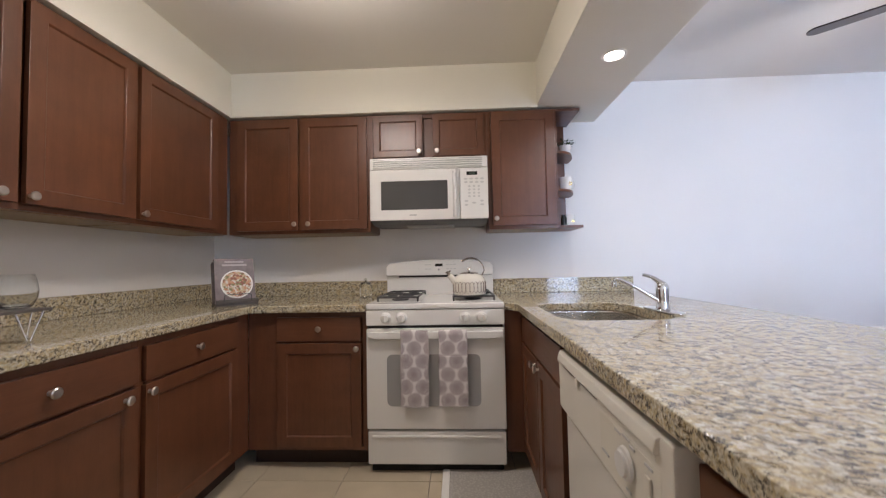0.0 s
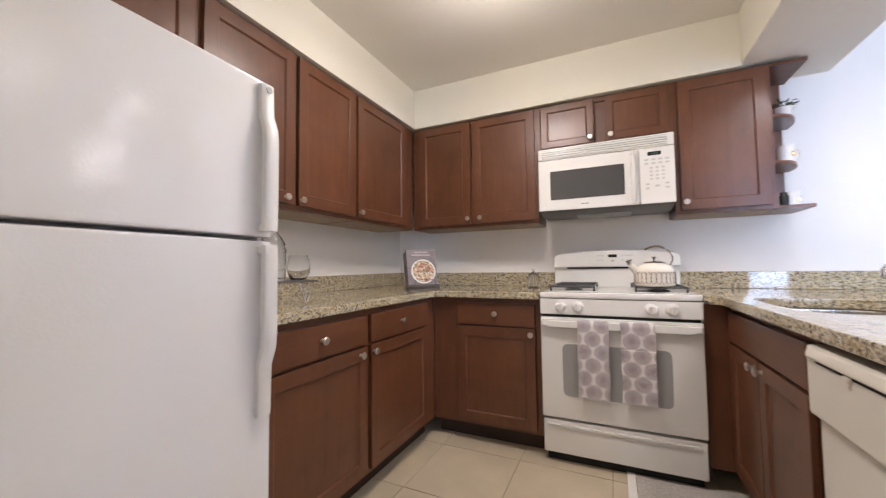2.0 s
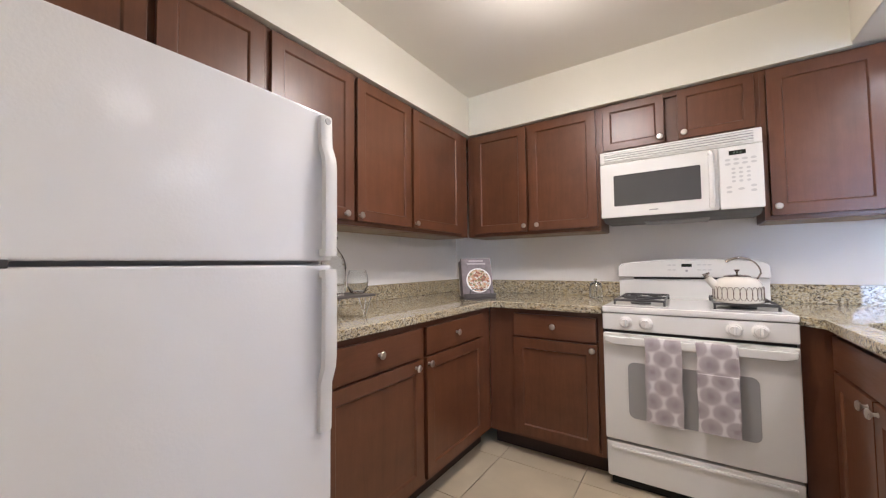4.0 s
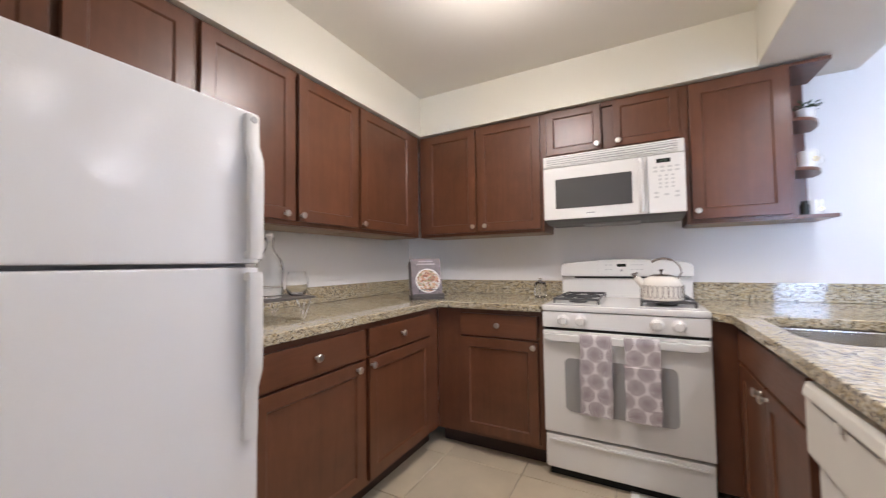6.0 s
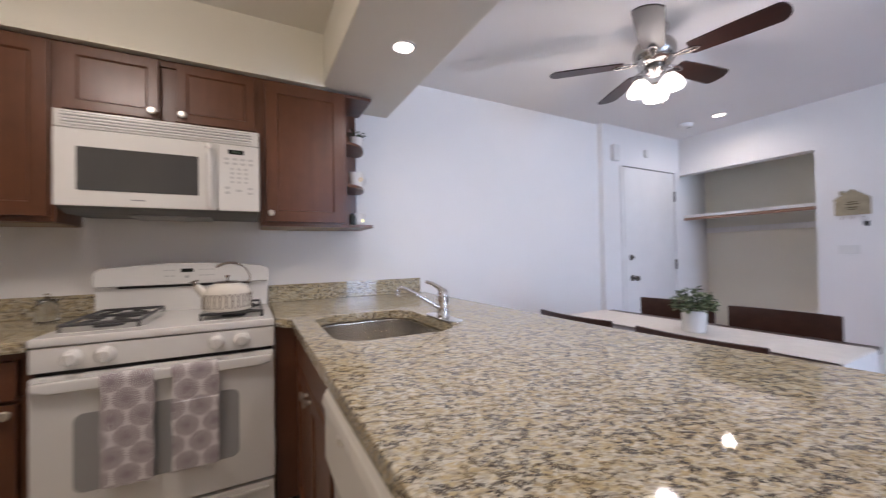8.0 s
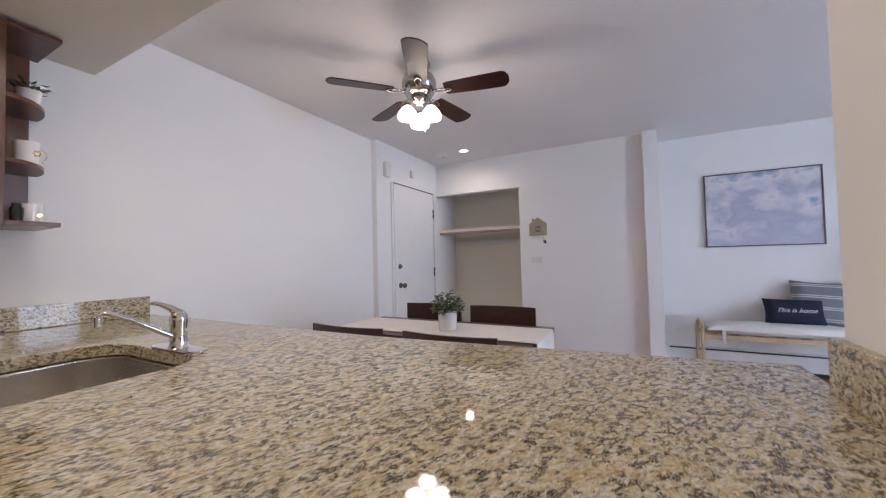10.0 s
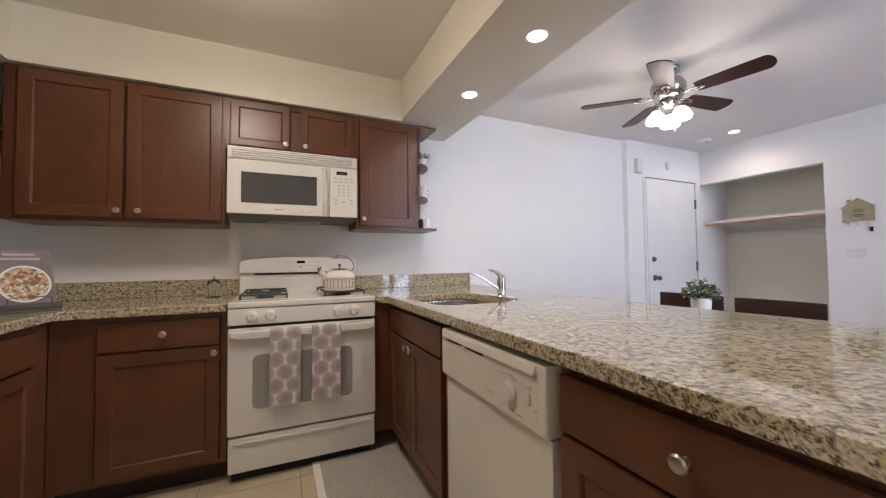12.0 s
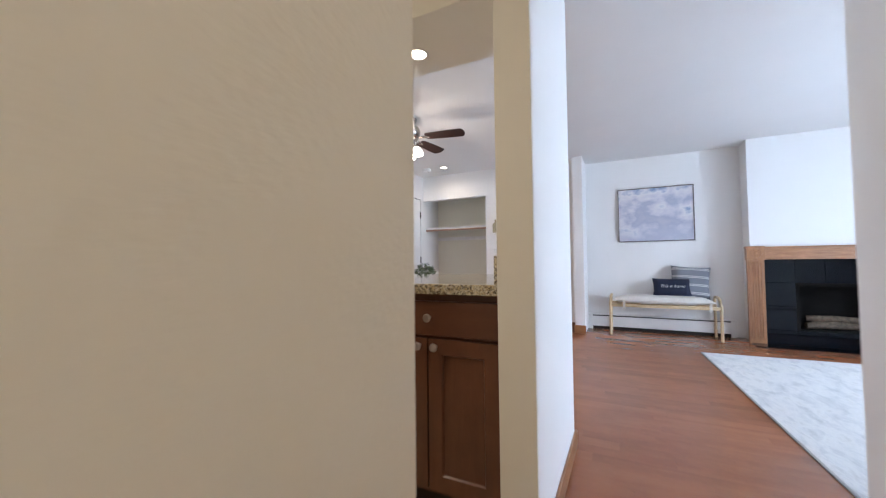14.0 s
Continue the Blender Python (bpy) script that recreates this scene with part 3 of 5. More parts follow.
def carcass(parent, w, z0, z1, depth, kick=0.0, stile_l=0.025, stile_r=0.025, rails=(), top=None):
    """Body, face frame and toe kick; front frame on y = 0, body behind it."""
    part("body", box(B(), 0.001, 0.019, z0, w - 0.001, depth, top if top else z1), CAB, parent)
    bm = B()
    box(bm, 0, 0.001, z0, stile_l, 0.02, z1, 0.001)
    box(bm, w - stile_r, 0.001, z0, w, 0.02, z1, 0.001)
    box(bm, stile_l, 0.002, z0, w - stile_r, 0.02, z0 + 0.022)
    box(bm, stile_l, 0.002, z1 - 0.03, w - stile_r, 0.02, z1)
    for r in rails:
        box(bm, stile_l, 0.002, r - 0.012, w - stile_r, 0.02, r + 0.012)
    part("face_frame", bm, CAB, parent)
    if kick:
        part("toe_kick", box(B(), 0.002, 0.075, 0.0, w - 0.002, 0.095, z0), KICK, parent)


BASE_Z0, BASE_Z1, CT = 0.105, 0.872, 0.914
DR0, DR1, DO0, DO1 = 0.712, 0.845, 0.128, 0.700
KDR, KDO = 0.782, 0.671
BASE_LABEL = "reddish brown base cabinet with shaker door and drawer"
WALLCAB_LABEL = "reddish brown shaker wall cabinet with nickel knobs"


def base_unit(m, w, depth, doors, drawers, label, stile_l=0.025, stile_r=0.025, top=None):
    t = thing("base_cabinet", m, label, "cabinet", "kitchen base cabinets")
    carcass(t, w, BASE_Z0, BASE_Z1, depth, 1, stile_l, stile_r, (0.706,), top)
    for x0, x1, kx in drawers:
        slab(t, x0, x1, DR0, DR1, kx, KDR, "drawer" if kx is not None else "false_drawer_front")
    for x0, x1, kx in doors:
        shaker("door", t, x0, x1, DO0, DO1, kx, KDO)
    return t


# left run: local x is world y
FX = -1.262
base_unit(pose(FX, 0.675, 0, 0, 0, 90), 0.605, 0.63, [(0.02, 0.592, 0.537)], [(0.02, 0.592, 0.297)], BASE_LABEL)
base_unit(pose(FX, 1.280, 0, 0, 0, 90), 0.72, 0.63, [(0.018, 0.592, 0.032)], [(0.018, 0.592, 0.287)], BASE_LABEL + " by the corner", stile_r=0.127)
# back run
FY = 2.0
base_unit(pose(-1.262 + 0.001, FY, 0), 0.682, 0.62, [(0.170, 0.650, 0.628)], [(0.170, 0.650, 0.416)], BASE_LABEL + " beside the stove", stile_l=0.168)
# peninsula: local x runs towards -y
FP = 0.297
sink_base = base_unit(pose(FP, 1.985, 0, 0, 0, -90), 0.80, 0.60, [(0.025, 0.388, 0.352), (0.396, 0.775, 0.430)], [(0.025, 0.775, None)], "reddish brown sink base cabinet with two shaker doors", top=0.68)
base_unit(pose(FP, 0.515, 0, 0, 0, -90), 0.605, 0.60, [(0.012, 0.298, 0.266), (0.304, 0.592, 0.337)], [(0.012, 0.592, 0.31)], "reddish brown two-door base cabinet with one wide drawer")
part("filler", box(B(), -0.019, -0.107, 0.105, -0.001, 0.603, 0.872, 0.001), CAB, sink_base)
single("back_panel", box(B(), 0.90, -0.088, 0.0, 0.948, YB - 0.001, 0.872, 0.002), WALL, "white painted panel under the bar counter", "cabinet panel")


def wall_unit(m, w, z0, z1, depth, doors, label, sl=0.022, sr=0.022, dz0=None, dz1=None, kz=None, rail=0.057, name="wall_cabinet"):
    t = thing(name, m, label, "cabinet", "kitchen wall cabinets")
    carcass(t, w, z0, z1, depth, 0, sl, sr)
    part("underside", box(B(), 0.01, 0.025, z0 - 0.004, w - 0.01, depth - 0.005, z0 + 0.0005), MAPLE, t, "pale unfinished underside")
    for x0, x1, kx in doors:
        shaker("door", t, x0, x1, dz0 if dz0 else z0 + 0.022, dz1 if dz1 else z1 - 0.012, kx, kz if kz else z0 + 0.06, rail)
    return t


UX = -1.598
U0, U1 = 1.352, 2.136
wall_unit(pose(UX, 0.683, 0, 0, 0, 90), 0.935, U0, U1, 0.30, [(0.018, 0.464, 0.405), (0.486, 0.924, 0.500)], WALLCAB_LABEL, kz=1.403)
wall_unit(pose(UX, 1.618, 0, 0, 0, 90), 0.70, U0, U1, 0.30, [(0.012, 0.572, 0.028)], WALLCAB_LABEL + " in the corner", sr=0.13, kz=1.402)
wall_unit(pose(UX, -0.088, 0, 0, 0, 90), 0.771, 1.742, U1, 0.30, [(0.018, 0.375, 0.345), (0.400, 0.757, 0.43)], "short reddish brown cabinet above the refrigerator", kz=1.80)
UY = 2.338
wall_unit(pose(-1.597, UY, 0), 0.962, U0, U1, 0.29, [(0.062, 0.479, 0.462), (0.497, 0.945, 0.555)], WALLCAB_LABEL, sl=0.062, kz=1.412)
wall_unit(pose(-0.635, UY, 0), 0.782, 1.820, U1, 0.29, [(0.028, 0.358, 0.335), (0.424, 0.760, 0.452)], "short reddish brown cabinet above the microwave", dz0=1.842, kz=1.872, rail=0.043)
wall_unit(pose(0.147, UY, 0), 0.455, U0, U1, 0.29, [(0.025, 0.435, 0.049)], WALLCAB_LABEL + " beside the open shelves", kz=1.418)

# open end shelves
sh = thing("corner_shelf_unit", pose(0.603, 0, 0), "reddish brown open end shelf unit with rounded shelves", "shelf")
part("back_board", box(B(), 0, YB - 0.014, U0, 0.125, YB - 0.001, U1), CAB, sh)
part("shelf", box(B(), 0, 2.335, 2.118, 0.152, YB - 0.002, 2.136, 0.002), CABH, sh)
part("shelf", box(B(), 0, 2.335, 1.350, 0.152, YB - 0.002, 1.368, 0.002), CABH, sh)
for z in (1.592, 1.843):
    part("shelf", prism(B(), [(0, YB - 0.014)] + [(0.150, YB - 0.014)] + arc(0, YB - 0.060, 0.152, 0, -90, 12, 0.225), z, z + 0.018, 'z', 0.002), CABH, sh)


# ---- counters ----
ct = thing("countertop", pose(-1.3, 2.2, 0.874), "speckled beige and black granite countertop in the corner", "countertop")
bm = prism(B(), [(XL + 0.002, 0.662), (-1.228, 0.662), (-1.228, 1.93), (-1.21, 1.952), (-0.579, 1.952), (-0.579, YB - 0.002), (XL + 0.002, YB - 0.002)], 0.874, CT, 'z', 0.006)
bmesh.ops.translate(bm, verts=bm.verts[:], vec=(1.3, -2.2, -0.874))
part("slab", bm, GRANITE, ct)
for q in ((XL + 0.002, 0.662, XL + 0.022, YB - 0.024), (XL + 0.002, YB - 0.022, -0.579, YB - 0.002)):
    bm = box(B(), q[0], q[1], CT + 0.0005, q[2], q[3], CT + 0.103, 0.003)
    bmesh.ops.translate(bm, verts=bm.verts[:], vec=(1.3, -2.2, -0.874))
    part("backsplash", bm, GRANITE, ct)

SX0, SX1, SY0, SY1 = 0.335, 0.775, 1.335, 1.905
pc = thing("peninsula_countertop", pose(0.8, 1.2, 0.874), "speckled beige and black granite peninsula countertop", "countertop")


def bar_edge(y):
    """The far edge of the bar flares slightly towards its end."""
    return 1.20 + 0.115 * max(0.0, min(1.0, (1.15 - y) / 1.24)) ** 1.3 + 0.01


PX = 0.248
outer = [(0.191, YB - 0.002), (0.191, 1.965), (0.215, 1.945), (PX, 1.90), (PX, -0.09)]
far = [(bar_edge(-0.09 + (YB + 0.088) * i / 14), -0.09 + (YB + 0.088) * i / 14) for i in range(15)]
hole = rounded(SX0, SY0, SX1, SY1, 0.11, 8)
bm = B()
vo = [bm.verts.new((x, y, CT)) for x, y in outer + far]
vi = [bm.verts.new((x, y, CT)) for x, y in hole]
eo = [bm.edges.new((a, b)) for a, b in zip(vo, vo[1:] + vo[:1])]
ei = [bm.edges.new((a, b)) for a, b in zip(vi, vi[1:] + vi[:1])]
bmesh.ops.triangle_fill(bm, edges=eo + ei, use_beauty=True)
cx_, cy_ = (SX0 + SX1) / 2, (SY0 + SY1) / 2
drop = [f for f in bm.faces if SX0 + 0.03 < f.calc_center_median().x < SX1 - 0.03 and SY0 + 0.03 < f.calc_center_median().y < SY1 - 0.03 and all(v in vi for v in f.verts)]
bmesh.ops.delete(bm, geom=drop, context='FACES_ONLY')
r = bmesh.ops.extrude_face_region(bm, geom=bm.faces[:])
bmesh.ops.translate(bm, verts=[v for v in r["geom"] if isinstance(v, bmesh.types.BMVert)], vec=(0, 0, 0.874 - CT))
bmesh.ops.recalc_face_normals(bm, faces=bm.faces[:])
es = [e for e in bm.edges if len(e.link_faces) == 2 and e.calc_face_angle(0) > 0.9 and abs(e.verts[0].co.z - e.verts[1].co.z) < 0.001]
bmesh.ops.bevel(bm, geom=es, offset=0.006, segments=2, profile=0.5, affect='EDGES')
bmesh.ops.translate(bm, verts=bm.verts[:], vec=(-0.8, -1.2, -0.874))
part("slab", bm, GRANITE, pc)
for q in ((0.191, YB - 0.022, 1.185, YB - 0.002), (PX + 0.004, -0.089, 1.12, -0.068)):
    bm = box(B(), q[0], q[1], CT + 0.0005, q[2], q[3], CT + 0.103, 0.003)
    bmesh.ops.translate(bm, verts=bm.verts[:], vec=(-0.8, -1.2, -0.874))
    part("backsplash", bm, GRANITE, pc)

# sink and faucet
sink = thing("kitchen_sink", pose(cx_, cy_, 0.70), "brushed stainless steel undermount sink", "sink")
bm = B()
rings = []
for dz, grow, rad in ((0.172, 0.012, 0.115), (0.1715, -0.008, 0.104), (0.166, -0.010, 0.102), (0.05, -0.012, 0.095), (0.015, -0.022, 0.085), (0.0, -0.055, 0.06)):
    o = rounded(SX0 - cx_ - grow, SY0 - cy_ - grow, SX1 - cx_ + grow, SY1 - cy_ + grow, rad, 8)
    rings.append([bm.verts.new((x, y, dz)) for x, y in o])
for a, b in zip(rings, rings[1:]):
    for i in range(len(a)):
        j = (i + 1) % len(a)
        bm.faces.new((a[i], a[j], b[j], b[i]))
bm.faces.new(rings[-1])
part("bowl", bm, STEEL, sink)
part("drain", lathe(B(), (0.05, 0.02, 0.001), [(0.0, 0.002), (0.03, 0.002), (0.042, 0.005), (0.045, 0.0)], 24), CHROME, sink)

fc = thing("faucet", pose(0.80, 1.535, CT), "polished chrome single lever kitchen faucet", "faucet")
bm = prism(B(), rounded(-0.031, -0.125, 0.031, 0.125, 0.030, 8), 0.0, 0.010, 'z', 0.003)
part("base_plate", bm, CHROME, fc)
part("body", lathe(B(), (0, 0, 0.010), [(0.0, 0.0), (0.029, 0.0), (0.025, 0.010), (0.023, 0.04), (0.025, 0.085), (0.023, 0.102), (0.013, 0.115), (0.0, 0.118)], 24), CHROME, fc)
bm = tube(B(), [(-0.015, 0.0, 0.045), (-0.06, 0.005, 0.074), (-0.12, 0.012, 0.112), (-0.165, 0.018, 0.136), (-0.182, 0.02, 0.140), (-0.190, 0.021, 0.132)], [0.0095, 0.0085, 0.0075, 0.007, 0.007, 0.007], 12)
spout = part("spout", bm, CHROME, fc)
part("aerator", lathe(B(), (-0.191, 0.021, 0.104), [(0.0, 0.0), (0.0095, 0.0), (0.0100, 0.008), (0.0100, 0.026), (0.0, 0.030)], 16), CHROME, spout)
part("lever", tube(B(), [(0.0, 0.0, 0.115), (-0.022, 0.008, 0.136), (-0.045, 0.018, 0.150), (-0.066, 0.028, 0.156)], [0.014, 0.0095, 0.0075, 0.0065], 14), CHROME, fc)

# ---- refrigerator ----
fr = thing("refrigerator", pose(-1.88, -0.083, 0), "white top-freezer refrigerator with pebbled doors", "refrigerator")
FW = 0.725
part("cabinet", box(B(), 0.0, 0.0, 0.02, 0.685, FW, 1.625, 0.006), FRIDGE, fr)
part("toe_grille", box(B(), 0.60, 0.02, 0.0, 0.70, FW - 0.02, 0.085, 0.004), GREYPLASTIC, fr, "grey toe grille")


def bowed_door(z0, z1):
    poly = [(0.70, 0.0)] + [(0.752 + 0.010 * math.sin(math.pi * i / 16), FW * i / 16) for i in range(17)] + [(0.70, FW)]
    return prism(B(), poly, z0, z1, 'z', 0.009)


part("gasket", box(B(), 0.684, 0.012, 0.09, 0.701, FW - 0.012, 1.618), GREYPLASTIC, fr, "grey door gasket")
for z0, z1, hz in ((0.095, 1.150, ((1.135, 0.0), (0.83, 0.66))), (1.160, 1.628, ((1.18, 0), (1.51, 1.585)))):
    d = part("freezer_door" if z0 > 1 else "refrigerator_door", bowed_door(z0, z1), FRIDGE, fr)
    bm = B()
    yh = FW - 0.036
    if z0 > 1:
        pts = [(0.762, yh, 1.612), (0.765, yh, 1.52), (0.783, yh, 1.475), (0.786, yh, 1.44), (0.786, yh, 1.20), (0.783, yh, 1.175)]
    else:
        pts = [(0.783, yh, 1.135), (0.786, yh, 1.11), (0.786, yh, 0.88), (0.783, yh, 0.84), (0.765, yh, 0.79), (0.762, yh, 0.65)]
    secs = []
    for x, y, z in pts:
        secs.append([bm.verts.new((x + dx, y + dy, z)) for dx, dy in ((-0.012, -0.020), (0.006, -0.020), (0.013, -0.010), (0.013, 0.012), (0.006, 0.022), (-0.012, 0.022))])
    for a, b in zip(secs, secs[1:]):
        for k in range(6):
            bm.faces.new((a[k], a[(k + 1) % 6], b[(k + 1) % 6], b[k]))
    bm.faces.new(secs[0])
    bm.faces.new(secs[-1])
    bmesh.ops.recalc_face_normals(bm, faces=bm.faces[:])
    ends = (1.175, 1.20) if z0 > 1 else (1.11, 1.135)
    box(bm, 0.755, yh - 0.018, ends[0], 0.785, yh + 0.020, ends[1] - 0.002, 0.004)
    h = part("handle", bm, OFFWHITE, d, "white moulded handle", 50)
    if z0 > 1:
        part("badge", cyl(B(), (0.774, yh, 1.595), 0.010, 0.004, 'x'), GREYPLASTIC, h, "round grey emblem")
part("hinge_cover", box(B(), 0.62, 0.01, 1.625, 0.745, 0.075, 1.642, 0.006), OFFWHITE, fr)
part("hinge", box(B(), 0.69, 0.02, 1.1475, 0.755, 0.06, 1.1625, 0.002), IRON, fr, "dark middle hinge")

# ---- stove ----
st = thing("gas_stove", pose(-0.575, 1.95, 0), "white freestanding gas stove with black grates", "stove")
W = 0.762
part("body", box(B(), 0.004, 0.05, 0.03, W - 0.004, 0.655, 0.886, 0.004), WHITE, st)
part("cooktop", box(B(), 0.0, 0.0, 0.886, W, 0.60, 0.918, 0.008), WHITE, st)
cp = part("control_panel", box(B(), 0.0, 0.004, 0.797, W, 0.05, 0.884, 0.008), WHITE, st)
for kx in (0.111, 0.201, 0.547, 0.636):
    kb = lathe(B(), (kx, 0.004, 0.841), [(0.0, 0.0), (0.031, 0.0), (0.030, 0.006), (0.024, 0.010), (0.022, 0.030), (0.019, 0.033), (0.0, 0.033)], 28, '-y')
    box(kb, kx - 0.005, -0.040, 0.822, kx + 0.005, -0.026, 0.860, 0.003)
    part("burner_knob", kb, WHITE, cp, "white burner knob")
part("door_gap", box(B(), 0.01, 0.022, 0.783, W - 0.01, 0.05, 0.797), DARK, st, "dark gap")
dr = part("oven_door", box(B(), 0.002, 0.0, 0.240, W - 0.002, 0.05, 0.783, 0.008), WHITE, st)
part("oven_window", prism(B(), rounded(0.116, 0.365, 0.625, 0.642, 0.03), -0.0025, 0.004, 'y'), OVENGLASS, dr, "grey glass oven window")
bm = prism(B(), [(0.012, 0.742), (0.012, 0.770), (W - 0.012, 0.770), (W - 0.012, 0.742), (W - 0.055, 0.728), (0.055, 0.728)], -0.030, -0.001, 'y', 0.009)
part("handle", bm, WHITE, dr, "white oven handle")
dw = part("drawer", box(B(), 0.006, 0.004, 0.052, W - 0.006, 0.05, 0.228, 0.008), WHITE, st)
part("pull_groove", box(B(), 0.03, -0.004, 0.192, W - 0.03, 0.01, 0.208, 0.005), WHITE, dw)
part("plinth", box(B(), 0.02, 0.045, 0.0, W - 0.02, 0.60, 0.052), DARK, st, "dark recessed plinth")
part("rear_riser", box(B(), 0.004, 0.600, 0.90, W - 0.004, 0.664, 1.05, 0.003), WHITE, st)
top = [(W - 0.05 + 0.05 * math.sin(radians(a)), 1.105 + 0.040 * math.cos(radians(a))) for a in range(90, -1, -15)]
top += [(W - 0.05 - (W - 0.10) * i / 10, 1.145 + 0.020 * math.sin(math.pi * i / 10)) for i in range(1, 10)]
top += [(0.05 - 0.05 * math.sin(radians(a)), 1.105 + 0.040 * math.cos(radians(a))) for a in range(0, 91, 15)]
bm = prism(B(), [(0.0, 1.052), (W, 1.052)] + top, 0.572, 0.666, 'y', 0.010)
bg = part("backguard", bm, WHITE, st)
part("vent_slot", box(B(), 0.09, 0.592, 1.040, W - 0.09, 0.602, 1.051), DARK, bg, "dark oven vent slot")
part("control_face", prism(B(), rounded(0.235, 1.070, 0.55, 1.148, 0.025), 0.569, 0.573, 'y', 0.001), WHITE, bg)
part("clock_display", box(B(), 0.352, 0.5675, 1.115, 0.405, 0.574, 1.134), DISPLAY, bg, "dark clock display")
bm = B()
for i, (dx, dz) in enumerate([(x, z) for x in (0.29, 0.315, 0.44, 0.465, 0.49) for z in (1.097, 1.127)]):
    box(bm, dx - 0.009, 0.568, dz - 0.003, dx + 0.009, 0.5705, dz + 0.003)
part("button_printing", bm, KEYGREY, bg, "small grey button printing", kind="stuff")
part("badge", cyl(B(), (0.378, 0.567, 1.092), 0.007, 0.004, 'y', seg=16), GREYPLASTIC, bg)
for gx in (0.165, 0.60):
    well = part("burner_pan", prism(B(), rounded(gx - 0.13, 0.075, gx + 0.13, 0.565, 0.04), 0.9185, 0.9205, 'z'), WHITE, st)
    for by in (0.19, 0.45):
        part("burner_cap", lathe(B(), (gx, by, 0.9205), [(0.0, 0.0), (0.05, 0.0), (0.05, 0.008), (0.036, 0.010), (0.036, 0.018), (0.0, 0.020)], 20), IRON, st, "black burner cap")
    bm = B()
    z = 0.945
    for a, b in (((gx - 0.115, 0.09), (gx + 0.115, 0.09)), ((gx - 0.115, 0.55), (gx + 0.115, 0.55)), ((gx - 0.115, 0.09), (gx - 0.115, 0.55)), ((gx + 0.115, 0.09), (gx + 0.115, 0.55)), ((gx - 0.115, 0.32), (gx + 0.115, 0.32))):
        tube(bm, [(*a, z), (*b, z)], 0.006, 6)
    for by in (0.19, 0.45):
        for k in range(4):
            a = math.pi / 4 + k * math.pi / 2
            tube(bm, [(gx + 0.125 * math.cos(a), by + 0.105 * math.sin(a), z), (gx + 0.03 * math.cos(a), by + 0.03 * math.sin(a), z + 0.004)], 0.005, 6)
    for fx in (-0.115, 0.115):
        for fy in (0.09, 0.55):
            tube(bm, [(gx + fx, fy, z), (gx + fx, fy, 0.9205)], 0.006, 6)
    part("grate", bm, IRON, st, "black cast iron grate")


def towel(x0, x1, low, fold):
    """A folded cloth that hangs over the oven handle."""
    bm = B()
    cols = 9
    prof = [(-0.006, 0.60), (-0.006, 0.735), (-0.012, 0.774), (-0.022, 0.778), (-0.034, 0.772), (-0.038, 0.745)]
    prof += [(-0.037 + 0.004 * math.sin(9 * i), 0.745 - (0.745 - low) * i / 8) for i in range(1, 9)]
    g = []
    for j, (y, z) in enumerate(prof):
        g.append([bm.verts.new((x0 + (x1 - x0) * i / cols + 0.002 * math.sin(j * 1.3), y + (0.004 * math.sin(i * 1.6 + j * 0.4) if j > 5 else 0), z + (0.003 * math.sin(i * 2.1) if j == len(prof) - 1 else 0))) for i in range(cols + 1)])
    for a, b in zip(g, g[1:]):
        for i in range(cols):
            bm.faces.new((a[i], a[i + 1], b[i + 1], b[i]))
    bmesh.ops.recalc_face_normals(bm, faces=bm.faces[:])
    bmesh.ops.solidify(bm, geom=bm.faces[:], thickness=0.003)
    if fold:
        box(bm, x0 + 0.001, -0.044, low + 0.001, x1 - 0.001, -0.038, fold, 0.002)
    return single("dish_towel", bm, TOWEL, "white cotton dish towel with mauve starbursts over the oven handle", "towel", "towels on the oven", pose(-0.575, 1.95, 0), 60)


towel(0.197, 0.347, 0.372, 0.0)
towel(0.403, 0.555, 0.378, 0.64)

# kettle
kt = thing("tea_kettle", pose(0.004, 2.115, 0.951) @ Matrix.Scale(0.92, 4), "cream enamel tea kettle with brown loop pattern on the stove", "kettle")
part("pot", lathe(B(), (0, 0, 0), [(0.0, 0.0), (0.098, 0.0), (0.105, 0.006), (0.105, 0.07), (0.100, 0.095), (0.085, 0.118), (0.058, 0.130), (0.052, 0.132), (0.0, 0.134)], 36), KETTLEW, kt)
ld = part("lid", lathe(B(), (0, 0, 0.131), [(0.0, 0.0), (0.056, 0.0), (0.056, 0.005), (0.04, 0.010), (0.0, 0.013)], 28), COPPERY, kt)
part("lid_knob", lathe(B(), (0, 0, 0.143), [(0.0, 0.0), (0.004, 0.0), (0.004, 0.012), (0.012, 0.022), (0.012, 0.026), (0.0, 0.027)], 16), COPPERY, ld)
part("spout", tube(B(), [(-0.080, -0.02, 0.075), (-0.105, -0.028, 0.10), (-0.128, -0.034, 0.128)], [0.027, 0.021, 0.016], 14), KETTLEW, kt)
part("whistle", tube(B(), [(-0.124, -0.033, 0.124), (-0.138, -0.037, 0.141), (-0.118, -0.031, 0.152)], [0.017, 0.014, 0.004], 14), COPPERY, kt)
hp = [(0.078 + 0.0, 0.02, 0.110)] + [(0.012 + 0.086 * math.cos(radians(a)), 0.02 * math.cos(radians(a)), 0.150 + 0.080 * math.sin(radians(a))) for a in range(0, 136, 12)]
for s in (-0.008, 0.008):
    part("handle_rod", tube(B(), [(x, y + s, z) for x, y, z in hp], 0.0028, 14), COPPERY, kt)
part("grip", tube(B(), [(x, y, z) for x, y, z in hp[6:]], 0.006, 14), COPPERY, kt)
bm = B()
